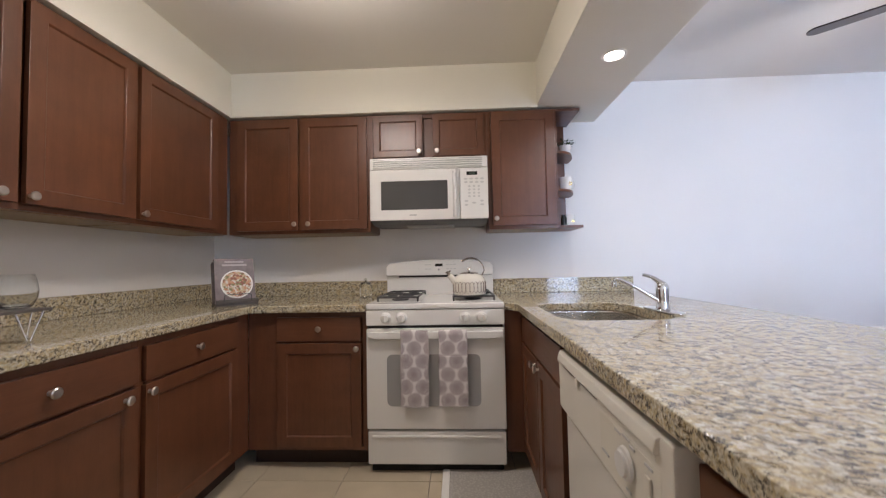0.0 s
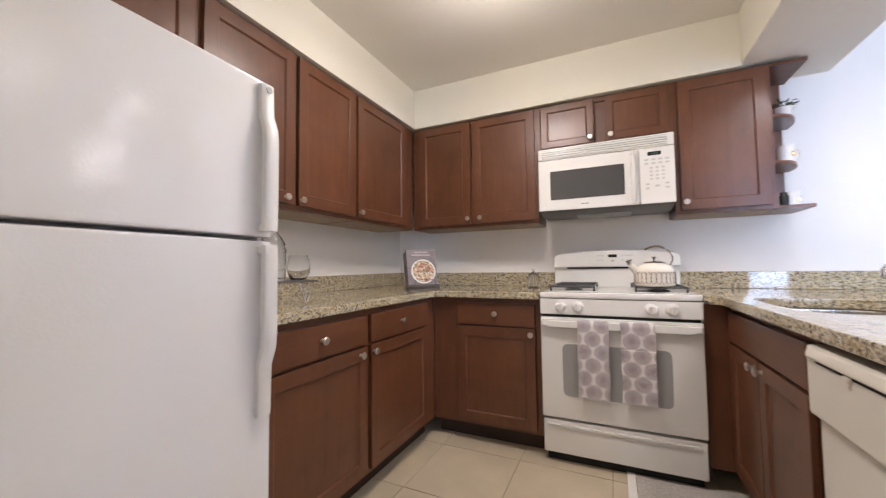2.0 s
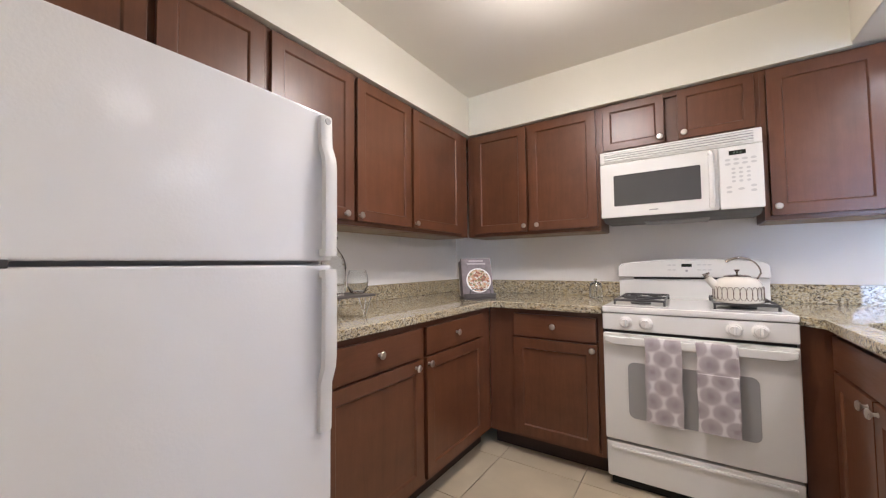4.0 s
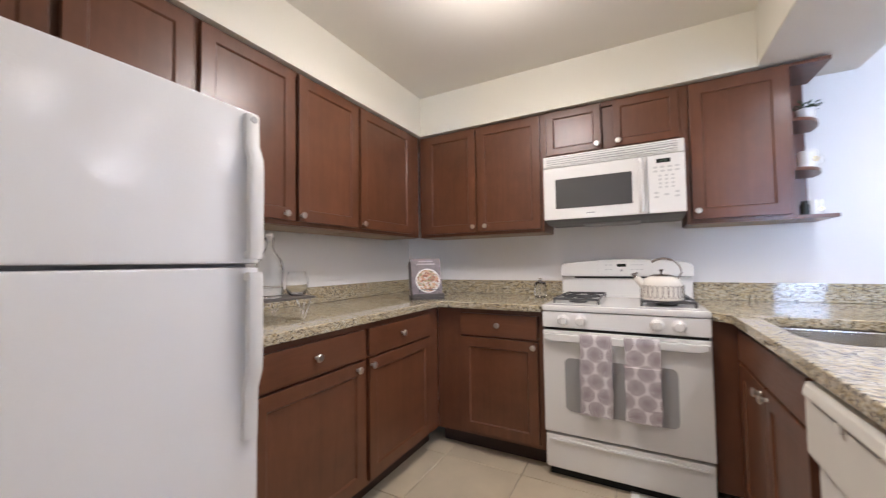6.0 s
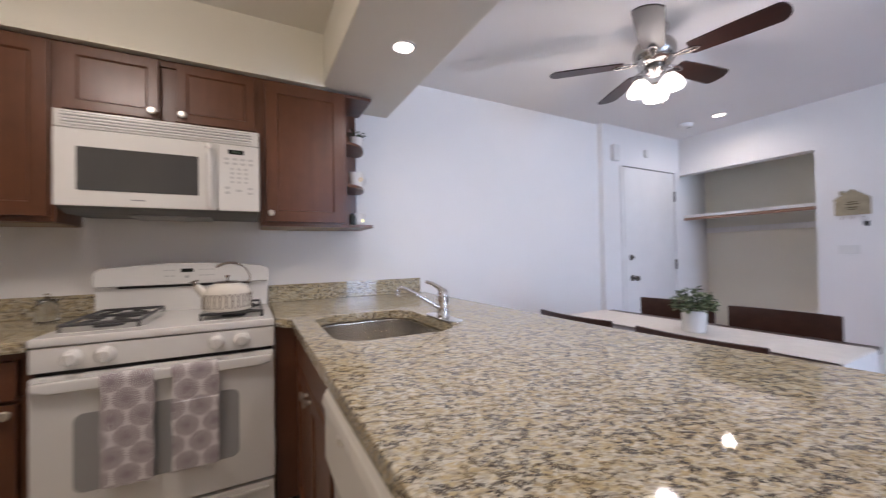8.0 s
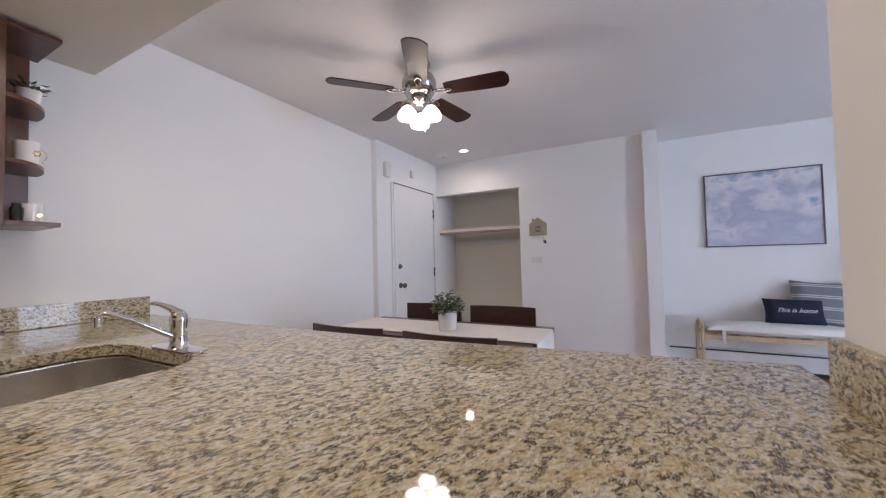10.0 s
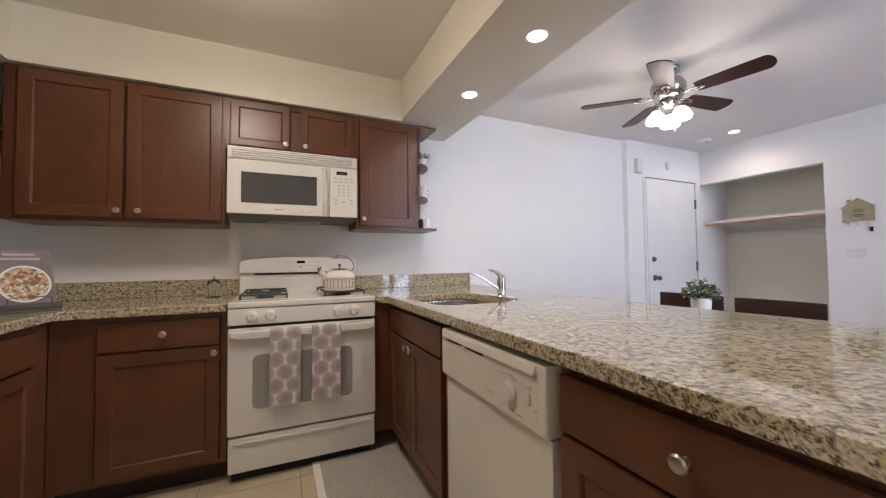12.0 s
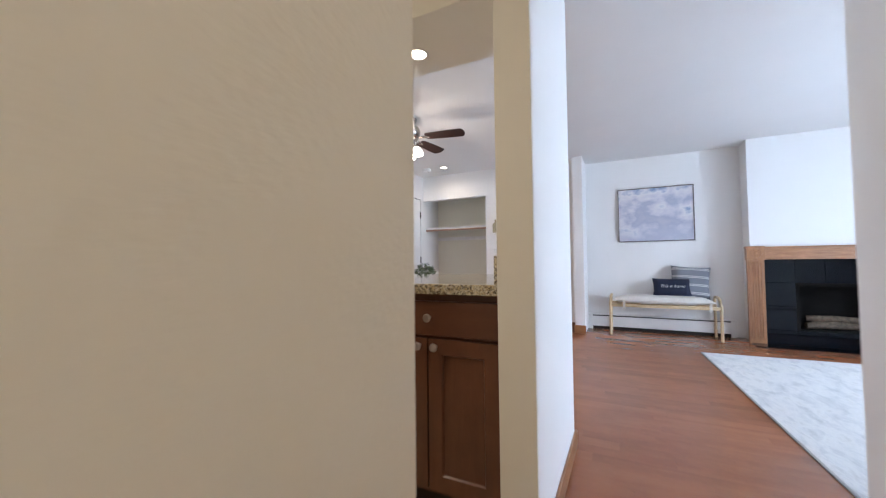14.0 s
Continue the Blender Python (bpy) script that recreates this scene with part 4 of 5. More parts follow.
for k in range(26):
    a = 2 * math.pi * k / 26
    pts = []
    for i in range(14):
        q = 2 * math.pi * i / 14
        aa = a + 0.135 * math.cos(q)
        zz = 0.048 + 0.034 * math.sin(q)
        pts.append((0.1055 * math.cos(aa), 0.1055 * math.sin(aa), zz))
    tube(bm, pts, 0.0014, 5, True)
part("loop_pattern", bm, BROWNINK, kt, "brown painted loops")

# ---- microwave ----
mw = thing("microwave", pose(-0.617, 2.25, 1.415), "white over-the-range microwave with dark tinted window", "microwave")
MWW, MWH = 0.757, 0.402
part("case", box(B(), 0.001, 0.012, 0.012, MWW - 0.001, 0.378, MWH - 0.001, 0.004), WHITE, mw)
part("bottom_plate", prism(B(), [(0.014, 0.012), (0.36, 0.012), (0.36, -0.020), (0.10, -0.024), (0.03, -0.008)], 0.006, MWW - 0.006, 'x'), MWUNDER, mw, "grey underside with vents")
part("filter", box(B(), 0.22, 0.10, -0.032, MWW - 0.22, 0.30, -0.021, 0.003), GREYPLASTIC, mw, "grey grease filter")
vg = part("vent_grille", box(B(), 0.0, 0.004, 0.328, MWW, 0.02, MWH, 0.005), WHITE, mw)
for i in range(4):
    part("slat", box(B(), 0.025, -0.004, 0.338 + 0.0135 * i, MWW - 0.035, 0.006, 0.347 + 0.0135 * i, 0.002), OFFWHITE, vg)
    part("slot", box(B(), 0.025, 0.0, 0.3473 + 0.0135 * i, MWW - 0.035, 0.0045, 0.3505 + 0.0135 * i), INK, vg)
dm = part("door", box(B(), 0.0, 0.0, 0.0, 0.575, 0.012, 0.324, 0.006), WHITE, mw)
part("window", prism(B(), rounded(0.074, 0.066, 0.500, 0.250, 0.004), -0.002, 0.003, 'y'), MWGLASS, dm, "dark tinted window")
bm = tube(B(), [(0.545, -0.004, 0.018), (0.545, -0.026, 0.045), (0.545, -0.030, 0.10), (0.545, -0.030, 0.23), (0.545, -0.026, 0.285), (0.545, -0.004, 0.31)], 0.013, 10)
part("handle", bm, WHITE, dm)
part("brand_plate", box(B(), 0.255, -0.0012, 0.028, 0.300, 0.001, 0.034), INK, dm)
cpn = part("control_panel", box(B(), 0.579, 0.0, 0.0, MWW, 0.012, 0.324, 0.006), WHITE, mw)
part("display", box(B(), 0.622, -0.0015, 0.278, 0.690, 0.002, 0.300), DISPLAY, cpn, "dark clock display")
bm = B()
for i in range(3):
    box(bm, 0.640 + 0.013 * i, -0.0025, 0.284, 0.647 + 0.013 * i, 0.001, 0.294)
part("digits", bm, DIGIT, cpn, kind="stuff")
PAD_KEYS = [(0.616 + 0.0345 * c, z, 0.012, 0.0062) for z in (0.254, 0.232) for c in range(4)]
PAD_KEYS += [(0.638 + 0.030 * c, 0.206 - 0.0215 * r_, 0.0082, 0.0060) for r_ in range(4) for c in range(3)]
PAD_KEYS += [(x, z, 0.012, 0.0064) for z in (0.112, 0.088) for x in (0.618, 0.716)] + [(0.667, 0.100, 0.013, 0.0064)]
for kx, kz, ka, kb in PAD_KEYS:
    part("key", prism(B(), arc(kx, kz, ka, 0, 345, 23, kb), -0.0014, 0.001, 'y'), KEYGREY, cpn)

# ---- dishwasher ----
dwm = thing("dishwasher", pose(0.262, 1.150, 0, 0, 0, -90), "white dishwasher with ivory control panel", "dishwasher")
DW = 0.630
part("tub", box(B(), 0.01, 0.06, 0.01, DW - 0.01, 0.60, 0.858), OFFWHITE, dwm)
part("door", box(B(), 0.008, 0.012, 0.165, DW - 0.008, 0.06, 0.672, 0.006), CREAMSTEEL, dwm)
cc_ = part("control_console", box(B(), 0.004, -0.008, 0.676, DW - 0.004, 0.06, 0.855, 0.010), CREAMPLASTIC, dwm)
part("latch_slot", box(B(), 0.060, -0.0092, 0.8145, 0.330, 0.0, 0.8215), DARK, cc_, "dark latch slot")
part("latch", box(B(), 0.190, -0.017, 0.803, 0.212, -0.006, 0.821, 0.004), CREAMPLASTIC, cc_)
part("top_lip", prism(B(), [(-0.004, 0.853), (-0.013, 0.850), (-0.018, 0.832), (-0.017, 0.824), (-0.004, 0.823)], 0.03, DW - 0.04, 'x', 0.002), CREAMPLASTIC, cc_)
part("grip_recess", box(B(), 0.345, -0.0095, 0.806, 0.580, 0.0, 0.822, 0.003), CREAMPLASTIC, cc_)
part("dial_plate", box(B(), 0.345, -0.0084, 0.694, 0.592, 0.0, 0.798), IVORY, cc_, "yellowed ivory dial plate")
part("dial", lathe(B(), (0.475, -0.0105, 0.750), [(0.0, 0.0), (0.031, 0.0), (0.029, 0.006), (0.024, 0.008), (0.022, 0.013), (0.0, 0.014)], 28, '-y'), OFFWHITE, cc_, "white cycle dial")
part("switch", box(B(), 0.548, -0.014, 0.744, 0.566, -0.009, 0.772, 0.003), IVORY, cc_)
bm = B()
for x, z, w_ in ((0.475, 0.798, 0.03), (0.44, 0.794, 0.025), (0.515, 0.70, 0.02), (0.50, 0.790, 0.02), (0.375, 0.720, 0.034), (0.558, 0.788, 0.025), (0.48, 0.702, 0.02), (0.585, 0.735, 0.012)):
    box(bm, x - w_ / 2, -0.0112, z - 0.002, x + w_ / 2, -0.009, z + 0.002)
part("dial_printing", bm, KEYGREY, cc_, "tiny grey dial printing", kind="stuff")
part("lower_panel", box(B(), 0.008, 0.018, 0.012, DW - 0.008, 0.06, 0.158, 0.005), CREAMSTEEL, dwm)

# ---- small things on the counters ----
rk = thing("wire_riser", pose(-1.50, 0.99, CT), "grey riser tray on wire hairpin legs", "stand")
part("tray", prism(B(), rounded(-0.13, -0.20, 0.13, 0.100, 0.01, 4), 0.094, 0.103, 'z', 0.002), STANDWOOD, rk)
for x, y in ((-0.10, -0.17), (0.10, -0.17), (-0.10, 0.055), (0.10, 0.055)):
    part("hairpin_leg", tube(B(), [(x - 0.012, y - 0.028, 0.094), (x, y - 0.006, 0.004), (x, y + 0.006, 0.004), (x + 0.012, y + 0.028, 0.094), (x - 0.006, y + 0.010, 0.094), (x - 0.006, y, 0.006)], 0.0028, 8), CHROME, rk)
bt = thing("glass_bottle", pose(-1.468, 0.925, CT + 0.1032) @ Matrix.Scale(0.88, 4), "clear glass swing-top water bottle", "bottle")
part("bottle_wall", lathe(B(), (0, 0, 0), [(0.0, 0.0), (0.052, 0.0), (0.057, 0.008), (0.060, 0.02), (0.0605, 0.045), (0.0625, 0.050), (0.0605, 0.055), (0.061, 0.128), (0.0635, 0.134), (0.0635, 0.142), (0.061, 0.148), (0.057, 0.172), (0.044, 0.198), (0.026, 0.222), (0.018, 0.240), (0.017, 0.275), (0.022, 0.278), (0.022, 0.29), (0.014, 0.29), (0.013, 0.242), (0.022, 0.222), (0.040, 0.196), (0.052, 0.170), (0.056, 0.150), (0.055, 0.015), (0.0, 0.008)], 28), CLEAR, bt)
part("stopper", lathe(B(), (0, 0, 0.290), [(0.0, -0.02), (0.012, -0.02), (0.012, 0.002), (0.018, 0.006), (0.018, 0.016), (0.0, 0.02)], 16), CERAMIC, bt)
bm = tube(B(), [(0.017, 0, 0.262), (0.024, 0, 0.285), (0.020, 0, 0.312), (-0.020, 0, 0.312), (-0.024, 0, 0.285), (-0.017, 0, 0.262)], 0.0016, 6)
part("bail_wire", bm, CHROME, bt)


def tumbler(m):
    return single("stemless_glass", lathe(B(), (0, 0, 0), [(0.0, 0.0), (0.026, 0.0), (0.034, 0.004), (0.046, 0.03), (0.049, 0.055), (0.045, 0.085), (0.038, 0.108), (0.0365, 0.108), (0.0435, 0.085), (0.0475, 0.055), (0.044, 0.031), (0.030, 0.010), (0.0, 0.009)], 28), CLEAR, "clear stemless wine glass on the riser", "glass", "glasses on the riser", m)


tumbler(pose(-1.463, 1.06, CT + 0.1032))

cb = thing("cookbook_stand", pose(-1.385, 2.065, CT, 0, 0, 43), "grey wooden cookbook stand with a mauve cookbook", "cookbook")
part("base_board", box(B(), -0.108, -0.085, 0.0, 0.108, 0.055, 0.018, 0.003), STANDWOOD, cb)
part("lip", box(B(), -0.108, -0.092, 0.018, 0.108, -0.078, 0.040, 0.003), STANDWOOD, cb)
bm = box(B(), -0.106, 0.0, 0.0, 0.106, 0.010, 0.24, 0.003)
part("back_rest", bm, STANDWOOD, cb).matrix_local = pose(0, -0.02, 0.018, -17)
bk = part("book", box(B(), -0.105, 0.0, 0.0, 0.105, 0.022, 0.265, 0.002), COVER, cb, "mauve cookbook with a round food picture")
bk.matrix_local = pose(0, -0.048, 0.019, -17)
part("picture", cyl(B(), (0.008, -0.0015, 0.108), 0.078, 0.003, 'y', seg=32), painting_of_food(), bk)
part("plate_rim", lathe(B(), (0.008, -0.0005, 0.108), [(0.077, 0.0), (0.077, 0.003), (0.085, 0.003), (0.085, 0.0)], 32, '-y'), CERAMIC, bk)
bm = B()
for i, (w_, z) in enumerate(((0.10, 0.245), (0.13, 0.225), (0.06, 0.014))):
    box(bm, -w_ / 2, -0.002, z - 0.005, w_ / 2, 0.001, z + 0.005)
part("title_lines", bm, COVERTEXT, bk, kind="stuff")
for i in range(3):
    p = part("book_behind", box(B(), -0.104, 0.0, 0.0, 0.098, 0.012, 0.245 - 0.006 * i, 0.002), (COVER, STANDWOOD, PAPER)[i], cb)
    p.matrix_local = pose(-0.006, -0.008 + 0.017 * i, 0.019, -17)

part("wire_clip", tube(B(), [(-0.07, -0.094, 0.03), (-0.068, -0.098, 0.062), (-0.055, -0.098, 0.068), (0.055, -0.098, 0.068), (0.068, -0.098, 0.062), (0.07, -0.094, 0.03)], 0.0022, 8), IRON, cb, "thin black wire page holder")
js = single("salt_jar", lathe(B(), (0, 0, 0), [(0.0, 0.0), (0.036, 0.0), (0.041, 0.005), (0.043, 0.03), (0.040, 0.075), (0.034, 0.088), (0.036, 0.094), (0.030, 0.101), (0.010, 0.106), (0.006, 0.112), (0.011, 0.119), (0.010, 0.126), (0.0, 0.129), (0.0, 0.100), (0.026, 0.096), (0.031, 0.086), (0.037, 0.074), (0.040, 0.03), (0.037, 0.008), (0.0, 0.006)], 28), CLEAR, "small lidded clear glass jar beside the stove", "jar", "", pose(-0.704, 2.46, CT))

# things on the open shelves
for z, kind in ((1.861, 'plant'), (1.610, 'mug'), (1.368, 'cups')):
    if kind == 'plant':
        t = thing("small_potted_plant", pose(0.690, 2.46, z) @ Matrix.Scale(1.4, 4), "tiny dark green plant in a white pot on a shelf", "plant")
        part("pot", lathe(B(), (0, 0, 0), [(0.0, 0.0), (0.022, 0.0), (0.028, 0.045), (0.025, 0.045), (0.0, 0.038)], 20), CERAMIC, t)
        bm = B()
        rnd = random.Random(5)
        for i in range(46):
            a, r_, h = rnd.uniform(0, 6.28), rnd.uniform(0.004, 0.032), rnd.uniform(0.042, 0.072)
            c = Vector((r_ * math.cos(a), r_ * math.sin(a), h))
            u = Vector((math.cos(a), math.sin(a), rnd.uniform(-0.3, 0.8))).normalized()
            s = u.cross(Vector((0, 0, 1))).normalized()
            bm.faces.new([bm.verts.new(c + q) for q in (-0.002 * u, 0.006 * s + 0.008 * u, 0.019 * u, -0.006 * s + 0.008 * u)])
        part("foliage", bm, LEAF, t, smooth=0)
    elif kind == 'mug':
        t = thing("mug", pose(0.684, 2.45, z), "white mug with gold flower decoration on a shelf", "mug")
        part("cup", lathe(B(), (0, 0, 0), [(0.0, 0.0), (0.034, 0.0), (0.037, 0.004), (0.040, 0.092), (0.037, 0.092), (0.034, 0.008), (0.0, 0.006)], 28), CERAMIC, t)
        part("handle", tube(B(), [(0.038 + 0.022 * math.sin(q), 0, 0.045 + 0.028 * math.cos(q)) for q in [0.1 + 0.3 * i for i in range(10)]], 0.0045, 8), CERAMIC, t)
        bm = B()
        for k in range(6):
            a = radians(60 * k)
            box(bm, 0.020 + 0.010 * math.cos(a) - 0.004, -0.0375, 0.045 + 0.010 * math.sin(a) - 0.004, 0.020 + 0.010 * math.cos(a) + 0.004, -0.0335, 0.045 + 0.010 * math.sin(a) + 0.004, 0.0015)
        part("gold_flower", bm, GOLD, t)
    else:
        t = thing("mug", pose(0.688, 2.42, z), "white mug with a gold spot on the lowest shelf", "mug")
        part("cup", lathe(B(), (0, 0, 0), [(0.0, 0.0), (0.030, 0.0), (0.036, 0.006), (0.038, 0.075), (0.035, 0.075), (0.033, 0.010), (0.0, 0.006)], 28), CERAMIC, t)
        part("gold_spot", cyl(B(), (0.018, -0.0355, 0.03), 0.009, 0.003, 'y', seg=16), GOLD, t)
        single("small_jar", lathe(B(), (0, 0, 0), [(0.0, 0.0), (0.018, 0.0), (0.020, 0.05), (0.014, 0.058), (0.014, 0.07), (0.0, 0.071)], 18), DISPLAY, "small dark jar on the lowest shelf", "jar", "", pose(0.640, 2.37, z))

# kitchen mat
km = thing("kitchen_mat", pose(0.08, 1.35, 0.0), "grey woven kitchen mat with a white band", "mat")
part("weave", box(B(), -0.205, -0.60, 0.0005, 0.235, 0.64, 0.010, 0.003), MATC, km)
part("band", box(B(), -0.245, -0.60, 0.0005, -0.206, 0.64, 0.0108, 0.003), MATEDGE, km, "white edge band")


# ---- lights as things ----
dl = thing("ceiling_light", pose(LAMP_X, LAMP_Y, ZC), "round frosted glass ceiling light, lit", "ceiling light")
part("base_ring", lathe(B(), (0, 0, 0), [(0.0, 0.0), (0.15, 0.0), (0.15, -0.02), (0.14, -0.028), (0.0, -0.028)], 32), NICKEL, dl)
sh_ = part("shade", lathe(B(), (0, 0, -0.028), [(0.14, 0.0), (0.138, -0.03), (0.115, -0.065), (0.06, -0.09), (0.0, -0.097)], 32), DOME, dl, "lit frosted glass")
sh_.visible_shadow = False
hl = copy_thing(dl, pose(HALL[0], HALL[1], ZC))
for cx, cy, cz in CANS:
    t = thing("recessed_light", pose(cx, cy, cz), "round white recessed ceiling light, lit", "ceiling light", "recessed lights")
    part("trim_ring", lathe(B(), (0, 0, 0), [(0.042, -0.001), (0.047, -0.005), (0.056, -0.004), (0.059, -0.0005)], 32), TRIMW, t)
    ln = part("lens", lathe(B(), (0, 0, -0.003), [(0.0, 0.0), (0.043, 0.0)], 32), BULB, t, "glowing lens")
    ln.visible_shadow = False

fan = thing("ceiling_fan", pose(FAN[0], FAN[1], ZC), "five-blade ceiling fan with dark wood blades and lit glass shades", "ceiling fan")
part("canopy", lathe(B(), (0, 0, 0), [(0.0, 0.0), (0.075, 0.0), (0.075, -0.02), (0.055, -0.045), (0.03, -0.055), (0.03, -0.075), (0.0, -0.075)], 32), PEWTER, fan)
part("motor", lathe(B(), (0, 0, -0.07), [(0.0, 0.0), (0.05, 0.0), (0.095, -0.02), (0.11, -0.05), (0.11, -0.085), (0.095, -0.11), (0.10, -0.118), (0.085, -0.14), (0.05, -0.15), (0.0, -0.15)], 36), PEWTER, fan)
part("switch_housing", lathe(B(), (0, 0, -0.22), [(0.0, 0.0), (0.055, 0.0), (0.06, -0.025), (0.045, -0.045), (0.02, -0.055), (0.0, -0.056)], 28), PEWTER, fan)
for k in range(5):
    a = -79 + 72 * k
    m = pose(0, 0, -0.195, 0, 0, a)
    iron = part("blade_iron", tube(B(), [(0.085, 0, 0), (0.13, 0.012, 0.0), (0.165, 0.020, -0.002), (0.20, 0.014, -0.004), (0.215, 0, -0.005), (0.20, -0.014, -0.004), (0.165, -0.020, -0.002), (0.13, -0.012, 0.0)], 0.006, 14, True), PEWTER, fan, "chrome blade bracket")
    iron.matrix_local = m
    poly = [(0.17, -0.048), (0.19, -0.055), (0.40, -0.066), (0.52, -0.068)] + arc(0.515, 0.0, 0.055, -68, 68, 8, 0.073) + [(0.52, 0.068), (0.40, 0.066), (0.19, 0.055), (0.17, 0.048)]
    bl = part("blade", prism(B(), poly, -0.0035, 0.0035, 'z', 0.001), BLADE, fan, "dark reddish wood blade")
    bl.matrix_local = m @ pose(0, 0, 0.006, -11)
for k in range(3):
    a = radians(30 + 120 * k)
    c = (0.085 * math.cos(a), 0.085 * math.sin(a), -0.298)
    bm = lathe(B(), c, [(0.020, 0.005), (0.030, -0.005), (0.055, -0.035), (0.066, -0.062), (0.060, -0.080), (0.057, -0.078), (0.062, -0.062), (0.052, -0.036), (0.026, -0.006)], 28)
    s_ = part("glass_shade", bm, SHADE, fan, "lit white glass shade")
    s_.visible_shadow = False
    part("fitter", lathe(B(), (c[0], c[1], c[2]), [(0.0, 0.022), (0.022, 0.018), (0.024, 0.0), (0.0, 0.0)], 18), PEWTER, fan)
for dx, dy, L in ((0.03, -0.02, 0.15), (-0.028, 0.025, 0.13)):
    part("pull_chain", tube(B(), [(dx, dy, -0.27), (dx, dy, -0.27 - L)], 0.0018, 6), NICKEL, fan)
    part("pull_knob", lathe(B(), (dx, dy, -0.27 - L - 0.018), [(0.0, 0.0), (0.006, 0.004), (0.006, 0.012), (0.0, 0.018)], 12), NICKEL, fan)

sd = thing("smoke_detector", pose(3.96, 2.245, ZC), "white round smoke detector on the ceiling", "smoke detector")
part("housing", lathe(B(), (0, 0, 0), [(0.0, 0.0), (0.065, 0.0), (0.066, -0.012), (0.055, -0.032), (0.03, -0.036), (0.0, -0.036)], 28), TRIMW, sd)
part("grille", lathe(B(), (0.02, -0.02, -0.035), [(0.0, -0.002), (0.018, -0.002), (0.018, 0.002)], 16), GREYPLASTIC, sd)

# ---- dining area ----
DY = YB - 0.06
ed = tagged(new("door_1", mesh_of("door_1", box(B(), 3.425, DY - 0.012, 0.008, 4.29, DY + 0.025, 2.035, 0.002), TRIMW)), "white flat entry door, closed", "", "", "structure")
bm = B()
box(bm, 3.375, DY - 0.014, 0, 3.412, DY, 2.046, 0.003)
box(bm, 4.305, DY - 0.014, 0, 4.345, DY, 2.046, 0.003)
part("door_casing", bm, TRIMW, ed)
part("door_gap", box(B(), 3.412, DY - 0.008, 2.036, 4.305, DY + 0.02, 2.046), DARK, ed)
part("deadbolt", lathe(B(), (3.512, DY - 0.012, 1.118), [(0.0, 0.0), (0.030, 0.0), (0.030, 0.006), (0.022, 0.012), (0.012, 0.014), (0.010, 0.03), (0.0, 0.03)], 20, '-y'), HARDWARE, ed)
bm = lathe(B(), (3.522, DY - 0.012, 0.908), [(0.0, 0.0), (0.032, 0.0), (0.032, 0.006), (0.012, 0.012), (0.012, 0.04), (0.026, 0.046), (0.028, 0.060), (0.020, 0.072), (0.0, 0.074)], 20, '-y')
part("door_knob", bm, HARDWARE, ed)
for z in (1.78, 1.03, 0.25):
    part("hinge", box(B(), 4.276, DY - 0.018, z - 0.055, 4.308, DY + 0.004, z + 0.055, 0.002), HARDWARE, ed)
single("door_sensor", box(B(), 3.775, DY - 0.022, 2.165, 3.83, DY - 0.0005, 2.245, 0.004), OFFWHITE, "small white sensor box above the entry door", "sensor")
single("door_chime", box(B(), 3.245, DY - 0.05, 2.075, 3.33, DY - 0.0005, 2.235, 0.008), OFFWHITE, "white door chime box beside the entry door", "chime")
cs = thing("closet_shelf", pose(XE + 0.15, 1.45, 1.555), "white closet shelf with a natural wood rod", "shelf")
part("board", box(B(), 0, 0.001, 0.012, 0.40, YB - 1.451, 0.030, 0.002), TRIMW, cs)
part("front_edge", box(B(), -0.008, 0.001, 0.0, 0.0, YB - 1.451, 0.030, 0.002), TRIMW, cs)
part("closet_rod", cyl(B(), (0.012, 0.001, -0.016), 0.015, YB - 1.452, 'y', seg=16), plain("pinkish_wood_rod", (0.45, 0.27, 0.19), 0.5), cs, "pinkish wooden rod")
part("cleat", box(B(), 0.49, 0.001, -0.17, 0.509, YB - 1.451, -0.11, 0.002), TRIMW, cs)
part("side_cleat", box(B(), -0.10, YB - 1.452 - 0.018, -0.03, 0.40, YB - 1.4515, 0.012, 0.002), TRIMW, cs)

sg = thing("house_sign", pose(XE - 0.001, 1.234, 1.42), "straw coloured house-shaped wall sign with hooks", "wall sign")
part("board", prism(B(), [(-0.100, 0.02), (0.100, 0.02), (0.100, 0.155), (0.115, 0.145), (0.0, 0.232), (-0.115, 0.145), (-0.100, 0.155)], -0.012, 0.0, 'x'), SIGNWOOD, sg)
part("chimney", box(B(), -0.012, 0.045, 0.19, 0.0, 0.068, 0.222, 0.001), SIGNWOOD, sg)
bm = B()
for z, w_ in ((0.125, 0.05), (0.108, 0.075), (0.082, 0.07), (0.066, 0.045)):
    box(bm, -0.0135, -w_ / 2, z - 0.0045, -0.011, w_ / 2, z + 0.0045)
part("lettering", bm, SIGNINK, sg, kind="stuff")
for y in (0.06, 0.0, -0.06):
    part("hook", tube(B(), [(-0.006, y, 0.022), (-0.010, y, -0.005), (-0.020, y, -0.016), (-0.028, y, -0.006)], 0.003, 6), NICKEL, sg)
ky = thing("key_ring", pose(XE - 0.022, 1.17, 1.352), "small keys hanging from the house sign", "keys")
part("ring", tube(B(), [(0, 0.016 * math.cos(q), 0.055 + 0.016 * math.sin(q)) for q in [i * 0.52 for i in range(12)]], 0.0014, 6, True), CHROME, ky)
part("key", box(B(), -0.002, -0.006, 0.0, 0.002, 0.006, 0.04, 0.001), GREYPLASTIC, ky)
part("tag", box(B(), -0.005, -0.030, -0.008, -0.001, -0.008, 0.032, 0.002), DISPLAY, ky)
